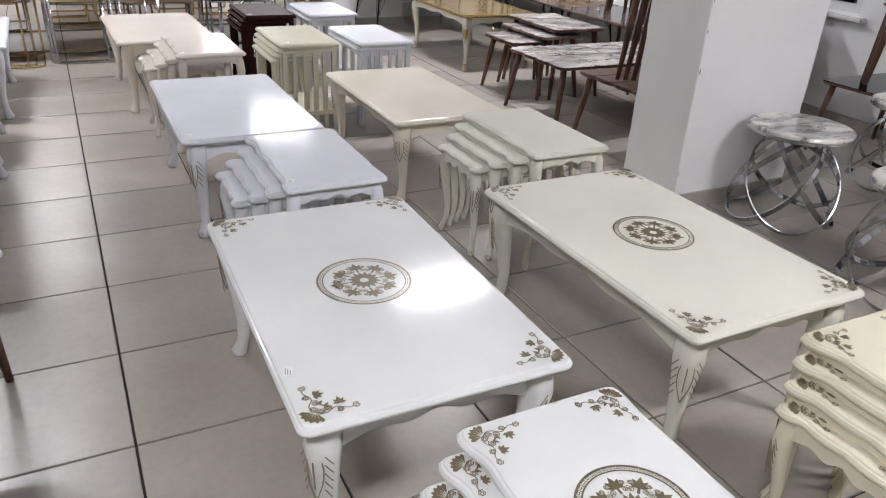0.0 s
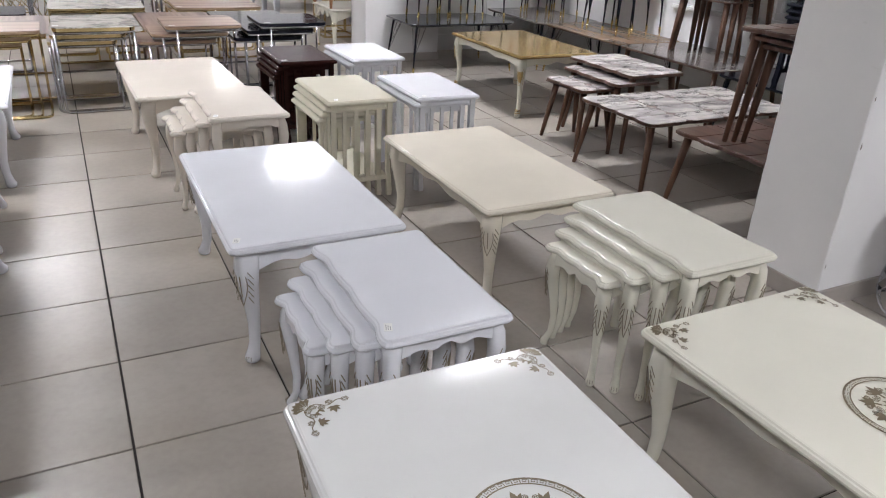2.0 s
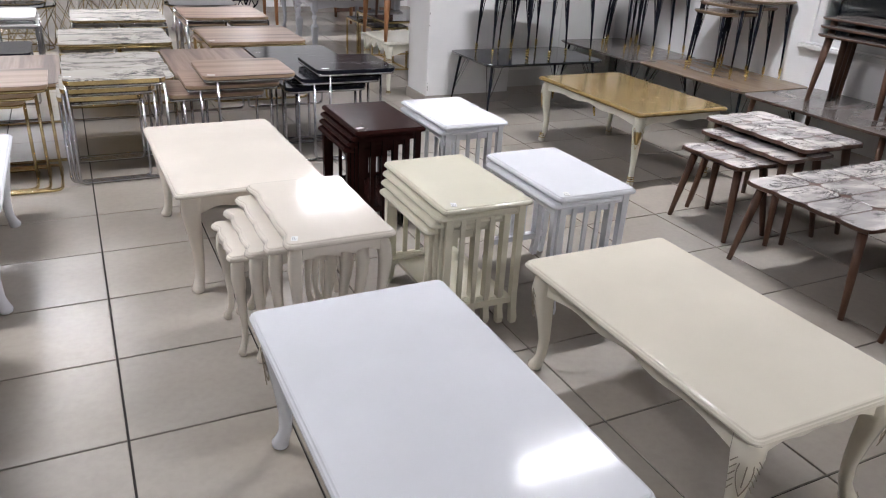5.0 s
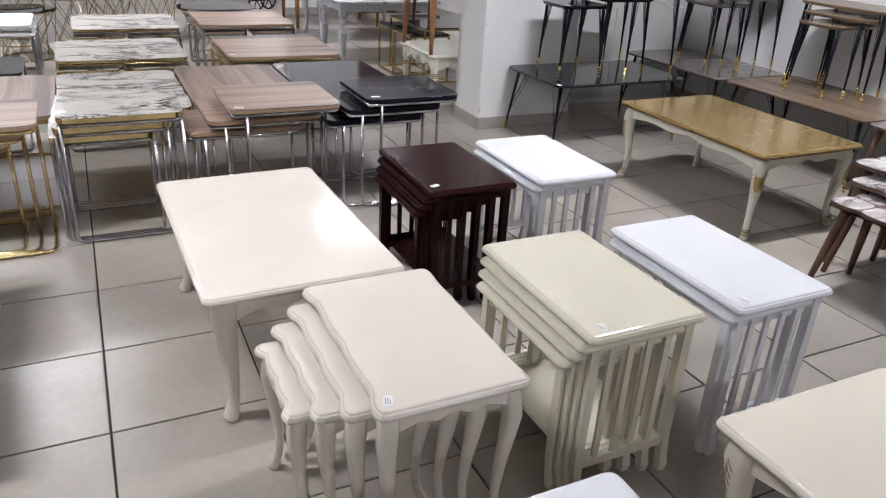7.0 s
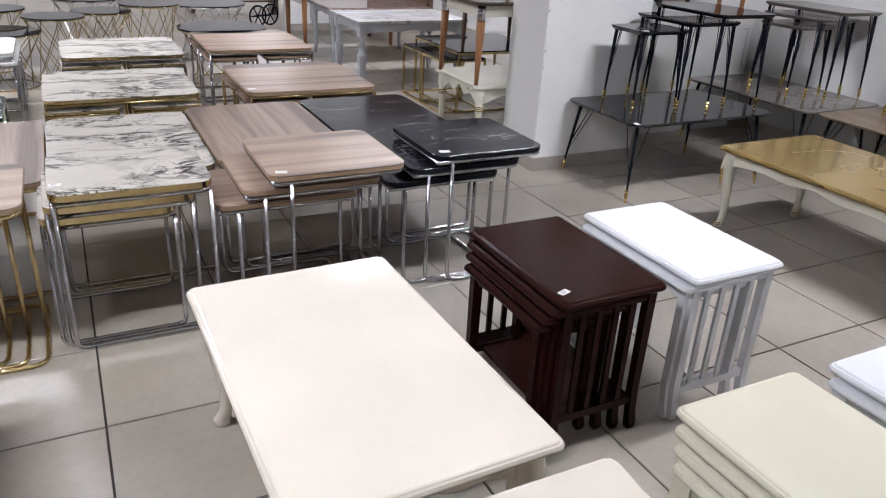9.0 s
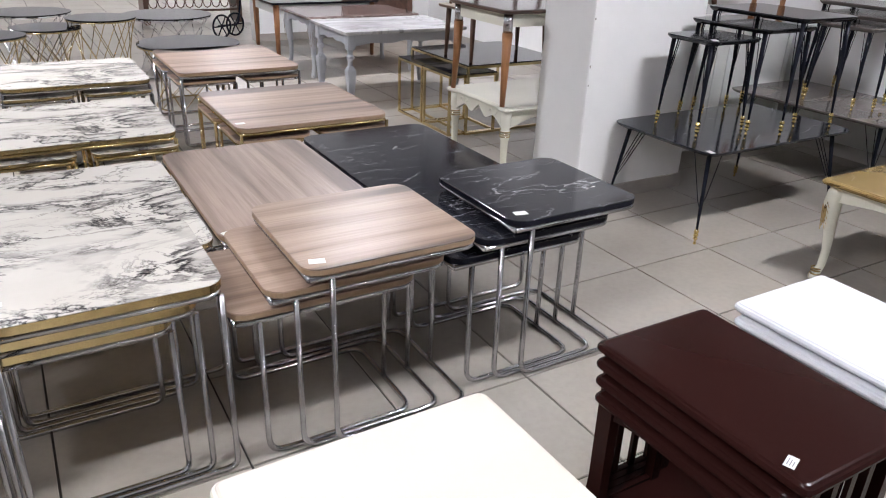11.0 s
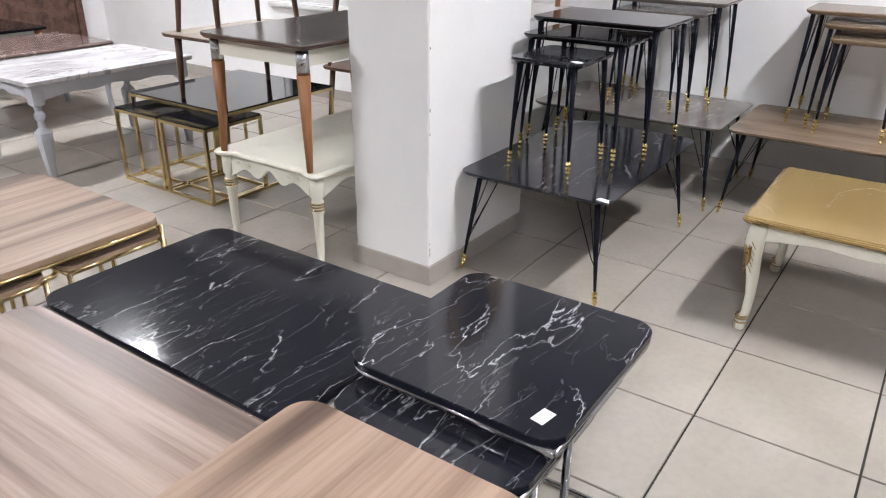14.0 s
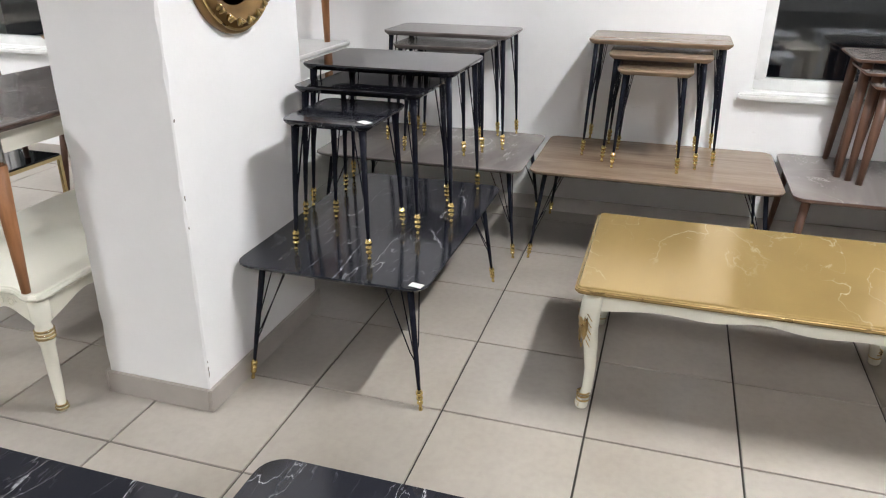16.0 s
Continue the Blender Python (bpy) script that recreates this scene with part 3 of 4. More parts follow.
def frame_table(x0, x1, y0, y1, h, top_mat, edge_mat, bar_mat, label, group="", r=0.05, thick=0.02, c_base=True, name="nesting_table"):
    """A slab with round corners on a bent tube frame whose base runs along the floor."""
    w, d = x1 - x0, y1 - y0
    t = thing(name, ((x0 + x1) / 2, (y0 + y1) / 2, 0), label, "table", group)
    out = round_rect(-w / 2, w / 2, -d / 2, d / 2, r, 6)
    part("tabletop", slab(out, [(0.0015, h - 0.004), (0, h - 0.003), (0, h - 0.0012), (0.0012, h)]), top_mat, t)
    part("edge_band", slab(out, [(0.003, h - thick), (0.0005, h - thick + 0.003), (0.0005, h - 0.004)]), edge_mat, t, "edge band of the slab")
    bar = 0.0085
    X, Y, zt = w / 2 - 0.012, d / 2 - 0.01, h - thick - bar
    bm = bmesh.new()
    if c_base:
        tube(bm, bent([(-X + 0.06, -Y, zt), (-X + 0.06, -Y, bar), (X, -Y, bar), (X, Y, bar), (-X + 0.06, Y, bar), (-X + 0.06, Y, zt)], 0.05), bar, 6)
        tube(bm, [(X, 0, bar), (X, 0, zt)], bar, 6)
    else:
        bm.free()
        for sy in (-1, 1):
            bm = bmesh.new()
            tube(bm, bent([(-X, sy * Y, zt), (-X, sy * Y, bar), (X, sy * Y, bar), (X, sy * Y, zt)], 0.03), bar, 6)
            part("side_frame", bm, bar_mat, t, smooth=True)
    if c_base:
        part("frame", bm, bar_mat, t, smooth=True)
    bm = bmesh.new()
    tube(bm, bent([(-X, -Y, zt), (X, -Y, zt), (X, Y, zt), (-X, Y, zt), (-X, -Y, zt)], 0.04), bar, 6)
    part("top_rail", bm, bar_mat, t, smooth=True)
    return t


def frame_nest(x0, x1, y0, y1, h, mats, label, group, step=0.09, drop=0.05, count=3, r=0.05, thick=0.02, c_base=True):
    for i in range(count):
        frame_table(x0 - step * i, x1 - 0.05 * i - step * i * 0.4, y0 + 0.02 * i, y1 - 0.025 * i, h - drop * i, *mats, label, group, r, thick, c_base)


def set_table(x0, x1, y0, y1, h, top_mat, edge_mat, bar_mat, label, stool_label, group):
    """A square table with four small tables below it."""
    frame_table(x0, x1, y0, y1, h, top_mat, edge_mat, bar_mat, label, group, 0.06, 0.022, False, "coffee_table")
    cx, cy = (x0 + x1) / 2, (y0 + y1) / 2
    for sx in (-1, 1):
        for sy in (-1, 1):
            a, b = cx + sx * (x1 - x0) * 0.245, cy + sy * (y1 - y0) * 0.245
            s = 0.178
            frame_table(a - s + 0.02 * sx, a + s + 0.02 * sx, b - s + 0.02 * sy, b + s + 0.02 * sy, h - 0.055, top_mat, edge_mat, bar_mat, stool_label, group + " stools", 0.05, 0.018, False, "small_table")


def hairpin_leg(h, dx, dy, t, x, y, ferrule=0.07, rods=True, k=1.0):
    """A black splayed rod with three thin braces and a gold ferrule."""
    splay = 0.22 * h * k
    reach = 0.09 if k > 0.9 else 0.03
    foot = Vector((dx * splay * 0.55, dy * splay * 0.55, 0))
    top = Vector((0, 0, h))
    f = foot + (top - foot) * (ferrule / h)
    bm = bmesh.new()
    tube(bm, [f, foot + (top - foot) * 0.35, foot + (top - foot) * 0.7, top], [0.0055, 0.0078, 0.0095, 0.011], 8)
    leg = part("leg", bm, BLACK, t, smooth=True)
    leg.location = (x, y, 0)
    bm = bmesh.new()
    cuts = ((0, 0.0065), (0.12, 0.0065), (0.16, 0.0045), (0.30, 0.0055), (0.34, 0.0100), (0.44, 0.0100), (0.47, 0.0070), (0.53, 0.0070), (0.56, 0.0108), (0.66, 0.0108), (0.69, 0.0075), (0.75, 0.0075), (0.78, 0.0114), (0.90, 0.0114), (0.93, 0.0085), (1, 0.0085))
    tube(bm, [foot + (f - foot) * q for q, w in cuts], [w for q, w in cuts], 10)
    part("ferrule", bm, FERRULE, leg, "polished gold ringed foot ferrule", True)
    if rods:
        for i, (ax, ay) in enumerate(((-dx * reach, 0), (0, -dy * reach), (-dx * reach * 0.7, -dy * reach * 0.7))):
            bm = bmesh.new()
            m = foot + (top - foot) * (0.42 - 0.05 * i)
            tube(bm, [m, m + Vector((ax * 0.25, ay * 0.25, h * 0.1)), Vector((ax, ay, h))], 0.0022, 5)
            part("brace_rod", bm, BLACK, leg, "thin black brace rod")
    return leg


def hairpin_table(x0, x1, y0, y1, h, top_mat, label, group="", base=0.0, r=0.05, name="coffee_table", thick=0.018, inset=0.07, under=None, k=1.0):
    w, d = x1 - x0, y1 - y0
    t = thing(name, ((x0 + x1) / 2, (y0 + y1) / 2, base), label, "table", group)
    part("tabletop", slab(round_rect(-w / 2, w / 2, -d / 2, d / 2, r, 5), [(0.016, h - thick), (0.004, h - thick * 0.55), (0, h - 0.006), (0, h - 0.002), (0.002, h)]), top_mat, t)
    if under:
        part("underside", slab(round_rect(-w / 2 + 0.02, w / 2 - 0.02, -d / 2 + 0.02, d / 2 - 0.02, r, 5), [(0, h - thick - 0.003), (0, h - thick)]), under, t)
    for sx in (-1, 1):
        for sy in (-1, 1):
            hairpin_leg(h - thick, sx, sy, t, sx * (w / 2 - inset), sy * (d / 2 - inset), min(0.075, h * 0.16), k=k)
    return t


def petals(nx, ny, w, d, gap=0.004):
    """The cells of a petal-edged top."""
    cw, cd = w / nx, d / ny
    for i in range(nx):
        for j in range(ny):
            yield (-w / 2 + cw * i + gap / 2, -w / 2 + cw * (i + 1) - gap / 2, -d / 2 + cd * j + gap / 2, -d / 2 + cd * (j + 1) - gap / 2)


def tapered_leg(h, dx, dy, splay, r0=0.021, r1=0.012):
    bm = bmesh.new()
    tube(bm, [(dx * splay, dy * splay, 0), (dx * splay * 0.5, dy * splay * 0.5, h * 0.5), (0, 0, h)], [r1, (r0 + r1) / 2 + 0.001, r0], 10)
    return bm


def lobed_rect(x0, x1, y0, y1, nx, ny, notch=0.012, n=8):
    """A rectangle whose edges are rows of shallow lobes."""
    out = []
    for (ax, ay), (bx, by), k, (mx, my) in (((x0, y0), (x1, y0), nx, (0, 1)), ((x1, y0), (x1, y1), ny, (-1, 0)), ((x1, y1), (x0, y1), nx, (0, -1)), ((x0, y1), (x0, y0), ny, (1, 0))):
        for i in range(k * n):
            s = (i + 0.5) / (k * n)
            q = notch * abs(math.cos(math.pi * k * s)) ** 5
            out.append((ax + (bx - ax) * s + mx * q, ay + (by - ay) * s + my * q))
    return out


def petal_table(x0, x1, y0, y1, h, nx, ny, cell_mat, label, group="", base=0.0, name="coffee_table", splay=0.05):
    w, d = x1 - x0, y1 - y0
    t = thing(name, ((x0 + x1) / 2, (y0 + y1) / 2, base), label, "table", group)
    out = lobed_rect(-w / 2, w / 2, -d / 2, d / 2, nx, ny)
    board = slab(out, [(0.006, h - 0.022), (0, h - 0.017), (0, h - 0.005), (0.002, h - 0.0025)])
    part("board", board, WALNUT_TOP, t, "walnut board with petal edge")
    cells = list(petals(nx, ny, w, d, 0.0045))
    for a, b, c, e in cells:
        r = min(b - a, e - c) * 0.28
        part("petal", slab(round_rect(a, b, c, e, r, 3), [(0.002, h - 0.004), (0.002, h - 0.001), (0.0035, h)]), cell_mat, t)
    for sx in (-1, 1):
        for sy in (-1, 1):
            part("leg", tapered_leg(h - 0.02, sx, sy, splay), WALNUT, t, smooth=True).location = (sx * (w / 2 - 0.06), sy * (d / 2 - 0.06), 0)
    return t


def peg_table(x0, x1, y0, y1, h, top_mat, leg_mat, label, group="", base=0.0, name="coffee_table", splay=0.04, thick=0.02, r=0.05, r0=0.019, edge=None):
    w, d = x1 - x0, y1 - y0
    t = thing(name, ((x0 + x1) / 2, (y0 + y1) / 2, base), label, "table", group)
    out = round_rect(-w / 2, w / 2, -d / 2, d / 2, r, 5)
    part("tabletop", slab(out, [(0.001, h - 0.004), (0, h - 0.003), (0, h - 0.001), (0.001, h)]), top_mat, t)
    part("edge_band", slab(out, [(0.010, h - thick), (0.001, h - thick * 0.5), (0.0005, h - 0.004)]), edge or leg_mat, t, "edge band of the top")
    for sx in (-1, 1):
        for sy in (-1, 1):
            part("leg", tapered_leg(h - thick, sx, sy, splay, r0, r0 * 0.6), leg_mat, t, smooth=True).location = (sx * (w / 2 - 0.06), sy * (d / 2 - 0.06), 0)
    return t


def peg_nest(x0, x1, y0, y1, h, count, top_mat, leg_mat, label, group, base, sx=-0.05, sy=0.0, drop=0.045):
    for i in range(count):
        g = 0.035 * i
        peg_table(x0 + sx * i + g * 0.3, x1 + sx * i - g, y0 + g + sy * i, y1 - g + sy * i, h - drop * i, top_mat, leg_mat, label, group, base, "nesting_table", 0.03, 0.016, 0.03, 0.023)


# ---- structure ----
def build_room():
    X0, X1, Y0, Y1, Z = -8.6, 4.655, -3.6, 19.0, CEIL
    structure(part("floor", box(X0 - 0.2, X1 + 0.2, Y0 - 0.2, Y1 + 0.2, -0.12, -0.006), GROUT), "floor bed with dark grout lines between beige-grey tiles")
    structure(part("ceiling", box(X0 - 0.2, X1 + 0.2, Y0 - 0.2, Y1 + 0.2, Z, Z + 0.15), CEILING), "plain grey ceiling out of view, darkened to cut bounced light")
    # east wall with window openings
    wins = [(4.70, 5.50), (3.05, 4.55), (8.6, 10.2), (-1.6, 0.6)]
    zb, zt = 0.72, 2.05
    bm = bmesh.new()
    ys = sorted([Y0, Y1] + [v for w in wins for v in w])
    for a, b in zip(ys, ys[1:]):
        if any(abs(a - w[0]) < 1e-6 for w in wins):
            add_box(bm, X1, X1 + 0.22, a, b, 0, zb)
            add_box(bm, X1, X1 + 0.22, a, b, zt, Z)
        else:
            add_box(bm, X1, X1 + 0.22, a, b, 0, Z)
    structure(part("wall_east", bm, WALL), "white painted plaster wall with dark night windows")
    for i, (a, b) in enumerate(wins):
        w = structure(new(f"window_{i + 1}"), "white-framed window with dark night glass")
        w.matrix_basis = pose(X1 + 0.03, (a + b) / 2, zb)
        L, H, f = (b - a) / 2, zt - zb, 0.055
        for n, q in (("window_frame", (-0.02, 0.05, -L, L, 0, f)), ("window_frame", (-0.02, 0.05, -L, L, H - f, H)), ("window_frame", (-0.02, 0.05, -L, -L + f, f, H - f)), ("window_frame", (-0.02, 0.05, L - f, L, f, H - f))):
            part(n, box(*q, 0.006), PVC, w)
        if L > 0.6:
            part("mullion", box(-0.015, 0.045, -0.03, 0.03, f, H - f, 0.005), PVC, w)
        part("pane", box(0.012, 0.018, -L + f, L - f, f, H - f), GLASS, w, "dark reflecting glass pane")
        part("window_sill", box(-0.085, -0.005, -L - 0.06, L + 0.06, -0.045, -0.012, 0.008), PVC, w, "white painted window sill")
    # Unseen walls added to close the room; west one set far to weaken bounce.
    structure(part("wall_north", box(X0, X1, Y1, Y1 + 0.2, 0, Z), WALL), "white painted wall out of view, added to close the room")
    structure(part("wall_south", box(X0, X1, Y0 - 0.2, Y0, 0, Z), WALL), "white painted wall out of view, added to close the room")
    structure(part("wall_west", box(X0 - 0.2, X0, Y0, Y1, 0, Z), WALL), "white painted wall out of view, added to close the room")
    structure(part("wall_back", box(2.51, X1, 12.64, 12.84, 0, Z), WALL), "white painted wall out of view, added to close the room at the end of the hall")
    structure(part("baseboard", box(2.51, X1, 12.628, 12.64, 0, 0.08), SKIRT), "tile skirting")
    structure(part("baseboard", box(X1 - 0.012, X1, Y0, 12.628, 0, 0.08, 0.002), SKIRT), "tile skirting along the wall")
    for i, (x, y) in enumerate(((2.475, 2.225), (2.478, 7.145))):
        x2, y2 = x + 0.745, y + 0.375
        bm = bmesh.new()
        rng = random.Random(i + 3)
        rings = []
        for k in range(59):
            z = -0.002 + (Z + 0.002) * k / 58
            ring = []
            for cx, cy, sx, sy in ((x, y, 1, 1), (x2, y, -1, 1), (x2, y2, -1, -1), (x, y2, 1, -1)):
                q = 0.003 + abs(rng.gauss(0, 0.0016)) + (0.004 if rng.random() < 0.08 else 0)
                a, b = (cx + sx * q, cy), (cx, cy + sy * q)
                ring += [b, a] if sx * sy > 0 else [a, b]
            rings.append([(px, py, z) for px, py in ring])
        loft(bm, rings)
        structure(part(f"column_{i + 1}", bm, WALL), "square white plastered column with scuffed edges")
        bm = bmesh.new()
        add_box(bm, x - 0.012, x2 + 0.012, y - 0.012, y, 0, 0.08, 0.002)
        add_box(bm, x - 0.012, x2 + 0.012, y2, y2 + 0.012, 0, 0.08, 0.002)
        add_box(bm, x - 0.012, x, y, y2, 0, 0.08, 0.002)
        add_box(bm, x2, x2 + 0.012, y, y2, 0, 0.08, 0.002)
        structure(part("baseboard", bm, SKIRT), "beige tile skirting round the column")


build_room()


def paint_chips():
    """Nicks in the plaster along the columns' edges and skirting."""
    rng = random.Random(5)
    for col, x, y in (("column_1", 2.475, 2.225), ("column_2", 2.478, 7.145)):
        holder = bpy.data.objects[col]
        for z in [rng.uniform(0.15, 1.25) for i in range(9)] if col == "column_1" else (0.13, 0.15, 0.175, 0.62, 0.71, 0.93):
            h, w = rng.uniform(0.004, 0.014), rng.uniform(0.0015, 0.004)
            bm = bmesh.new()
            n = 8
            ring = []
            for k in range(n):
                a = 2 * math.pi * k / n
                ring.append(bm.verts.new((x + 0.007 + w * math.cos(a) * rng.uniform(0.6, 1.3), y - 0.0008, z + h * math.sin(a) * rng.uniform(0.6, 1.3))))
            bm.faces.new(ring)
            part("paint_chip", bm, CHIP, holder, "chipped plaster")
    for y, z, w, h in ((7.355, 0.108, 0.022, 0.006), (7.325, 0.104, 0.015, 0.0045)):
        bm = bmesh.new()
        ring = []
        for k in range(12):
            a = 2 * math.pi * k / 12
            ring.append(bm.verts.new((2.4822, y + w * math.cos(a) * rng.uniform(0.7, 1.2), z + h * math.sin(a) * rng.uniform(0.6, 1.3))))
        bm.faces.new(ring)
        part("paint_chip", bm, CHIP, bpy.data.objects["column_2"], "chipped plaster")


paint_chips()


def ceiling_light(x, y, L=0.46):
    t = thing("ceiling_light", (x, y, CEIL), "long white LED panel on the ceiling", "lamp", "ceiling panels")
    W = 0.055
    for q in ((-L - 0.015, L + 0.015, -W - 0.015, -W), (-L - 0.015, L + 0.015, W, W + 0.015), (-L - 0.015, -L, -W, W), (L, L + 0.015, -W, W)):
        part("frame_bar", box(*q, -0.03, 0.0), PVC, t)
    part("diffuser", box(-L + 0.001, L - 0.001, -W + 0.001, W - 0.001, -0.02, -0.012), LED, t, "glowing white diffuser")


for x, y in ((2.7, -0.6), (2.78, 5.08), (2.75, 10.45), (3.1, 16.4), (-0.9, -0.6), (-0.9, 5.05), (-0.7, 9.4), (-0.9, 16.0)):
    ceiling_light(x, y, 0.62 if (x, y) == (-0.7, 9.4) else 0.44)


# ---- classic tables of the two long rows ----
classic_table(0.275, 0.889, 0.876, 1.868, 0.440, WHITE, "white lacquered coffee table with gold-brown printed medallion", "", True, turn=-0.8)
classic_nest(0.508, 0.870, 0.17, 0.745, 0.478, 3, 0.045, 0.032, WHITE, "white lacquered nesting table with gold-brown printed corners", "white printed nest", True)
classic_table(1.180, 1.799, 0.832, 1.828, 0.442, IVORY2, "ivory lacquered coffee table with printed medallion", "", True, turn=0.4)
classic_nest(1.36, 1.72, 0.12, 0.715, 0.49, 4, 0.038, 0.038, IVORY, "ivory nesting table with printed corners and carved legs", "ivory printed nest", True)
classic_table(0.335, 0.911, 2.64, 3.622, 0.430, COOL, "plain white lacquered coffee table with cabriole legs")
classic_nest(0.540, 0.893, 1.945, 2.517, 0.473, 4, 0.043, 0.034, COOL, "white lacquered nesting table with wavy edges", "white wavy nest", False)
classic_table(1.242, 1.827, 2.706, 3.694, 0.402, PALE, "pale ivory lacquered coffee table with carved cabriole legs")
classic_nest(1.456, 1.806, 1.937, 2.517, 0.485, 4, 0.048, 0.034, IVORY2, "ivory nesting table with wavy edge and carved legs", "ivory wavy nest")
classic_table(0.259, 0.845, 4.537, 5.503, 0.436, CREAM, "cream lacquered coffee table with plain cabriole legs", carved=False, turn=1.2)
classic_nest(0.505, 0.868, 3.857, 4.438, 0.490, 4, 0.048, 0.034, CREAM, "cream nesting table with wavy edge", "cream wavy nest", False, False)
mission_nest(1.060, 1.420, 3.917, 4.488, 0.508, 4, OLIVE, "pale green-cream nesting table with slatted ends", "pale green slatted nest")
mission_nest(1.528, 1.884, 3.912, 4.488, 0.498, 2, COOL, "white nesting table with slatted ends", "white slatted nest", shelf=False)
mission_nest(1.108, 1.462, 4.934, 5.478, 0.495, 4, BROWN, "dark brown nesting table with slatted ends", "dark brown slatted nest")
mission_nest(1.540, 1.900, 4.912, 5.460, 0.498, 2, COOL, "white nesting table with slatted ends", "white slatted nest by the dark one", shelf=False)
classic_table(2.808, 3.486, 5.014, 6.078, 0.445, IVORY2, "cream coffee table with gold marble top and gilded legs", top_mat=MARBLE_GOLD, gilded=True, thick=1.05, drop=0.02)
classic_table(-0.875, -0.288, 4.61, 5.58, 0.425, COOL, "white lacquered coffee table across the aisle", carved=False)
classic_nest(-0.737, -0.341, 3.82, 4.41, 0.47, 3, 0.04, 0.034, COOL, "white nesting table with wavy edge across the aisle", "white nest across the aisle", False, False)
classic_table(-0.91, -0.30, 2.72, 3.725, 0.425, COOL, "white lacquered coffee table across the aisle", carved=False)
peg_table(-0.995, -0.256, 0.985, 1.965, 0.42, WALNUT_TOP, WALNUT, "dark walnut coffee table across the aisle", splay=0.02)

# ---- tube-framed tables ----
frame_nest(-0.066, 0.430, 6.0, 6.45, 0.555, (MARBLE, BRASS, CHROME), "white marble nesting table with gold edge and chrome frame", "marble nest", 0.02, 0.045, thick=0.027, c_base=False)
frame_table(-0.077, 0.522, 6.47, 7.345, 0.45, MARBLE, BRASS, CHROME, "white marble coffee table with gold edge", r=0.06, c_base=False, name="coffee_table")
frame_nest(0.614, 1.122, 5.968, 6.455, 0.552, (LAMINATE, EDGE, CHROME), "striped walnut nesting table with chrome frame", "walnut nest")
frame_table(0.537, 1.105, 6.48, 7.41, 0.45, LAMINATE_Y, EDGE, CHROME, "striped walnut coffee table with rounded corners", r=0.06, c_base=False, name="coffee_table")
frame_nest(1.258, 1.748, 6.003, 6.482, 0.552, (MARBLE_BLK, BLACK, CHROME), "black marble nesting table with chrome frame", "black marble nest")
frame_table(1.122, 1.715, 6.52, 7.424, 0.45, MARBLE_BLK, BLACK, CHROME, "black marble coffee table with rounded corners", r=0.06, c_base=False, name="coffee_table")
frame_nest(-0.618, -0.131, 5.937, 6.385, 0.552, (LAMINATE, EDGE, BRASS), "striped walnut nesting table with gold frame", "gold framed walnut nest", 0.02, 0.04)
frame_table(-0.68, -0.084, 6.455, 7.34, 0.45, LAMINATE_Y, EDGE, BRASS, "striped walnut coffee table with gold frame", r=0.06, c_base=False, name="coffee_table")
set_table(-0.09, 0.67, 7.70, 8.41, 0.45, MARBLE, BRASS, BRASS, "square white marble table with gold edge", "small marble table tucked under the square one", "front marble set")
set_table(0.015, 0.765, 8.84, 9.57, 0.45, MARBLE, BRASS, CHROME, "square white marble table with gold edge", "small marble table tucked under the square one", "rear marble set")
set_table(0.915, 1.66, 7.63, 8.43, 0.45, LAMINATE, EDGE, BRASS, "square striped walnut table with gold frame", "small walnut table tucked under the square one", "front walnut set")
set_table(0.935, 1.68, 8.93, 9.80, 0.45, LAMINATE, EDGE, CHROME, "square striped walnut table with chrome frame", "small walnut table tucked under the square one", "rear walnut set")
frame_table(-0.81, -0.25, 7.40, 7.88, 0.45, MARBLE_BLK, BLACK, CHROME, "black coffee table with chrome frame", r=0.05, c_base=False, name="coffee_table")
set_table(-0.96, -0.25, 9.06, 9.70, 0.45, WHITE, WHITE, CHROME, "square white table with chrome frame", "small white table tucked under the square one", "white set")

# ---- tables by the window wall ----
hairpin_table(2.660, 3.69, 6.495, 7.138, 0.435, MARBLE_BLK, "black marble coffee table on splayed rod legs", "", r=0.06, under=BLACK)
for i, q in enumerate(((3.205, 3.615, 6.565, 7.14, 0.54), (3.055, 3.44, 6.64, 7.10, 0.49), (2.80, 3.15, 6.715, 7.01, 0.44))):
    hairpin_table(*q, GLASS_BLK if i < 2 else MARBLE_BLK, "black nesting table on gold-tipped rod legs", "black rod-leg nest", 0.435, 0.04, "nesting_table", 0.022, 0.035, k=0.35)
hairpin_table(3.925, 4.61, 6.465, 7.48, 0.43, MARBLE_GRY, "grey marble coffee table on splayed rod legs", under=BLACK)
for q in ((4.24, 4.60, 6.61, 7.235, 0.54), (4.16, 4.52, 6.69, 7.16, 0.49), (4.07, 4.41, 6.755, 7.09, 0.44)):
    hairpin_table(*q, MARBLE_GRY, "grey marble nesting table on gold-tipped rod legs", "grey rod-leg nest", 0.43, 0.04, "nesting_table", 0.022, 0.035, k=0.35)
hairpin_table(3.955, 4.62, 5.368, 6.44, 0.43, TAUPE, "taupe brown coffee table on splayed rod legs", under=BLACK)
for q in ((4.27, 4.63, 5.637, 6.255, 0.54), (4.19, 4.55, 5.712, 6.155, 0.49), (4.10, 4.46, 5.787, 6.105, 0.44)):
    hairpin_table(*q, TAUPE, "taupe brown nesting table on gold-tipped rod legs", "taupe rod-leg nest", 0.43, 0.04, "nesting_table", 0.022, 0.035, k=0.35)
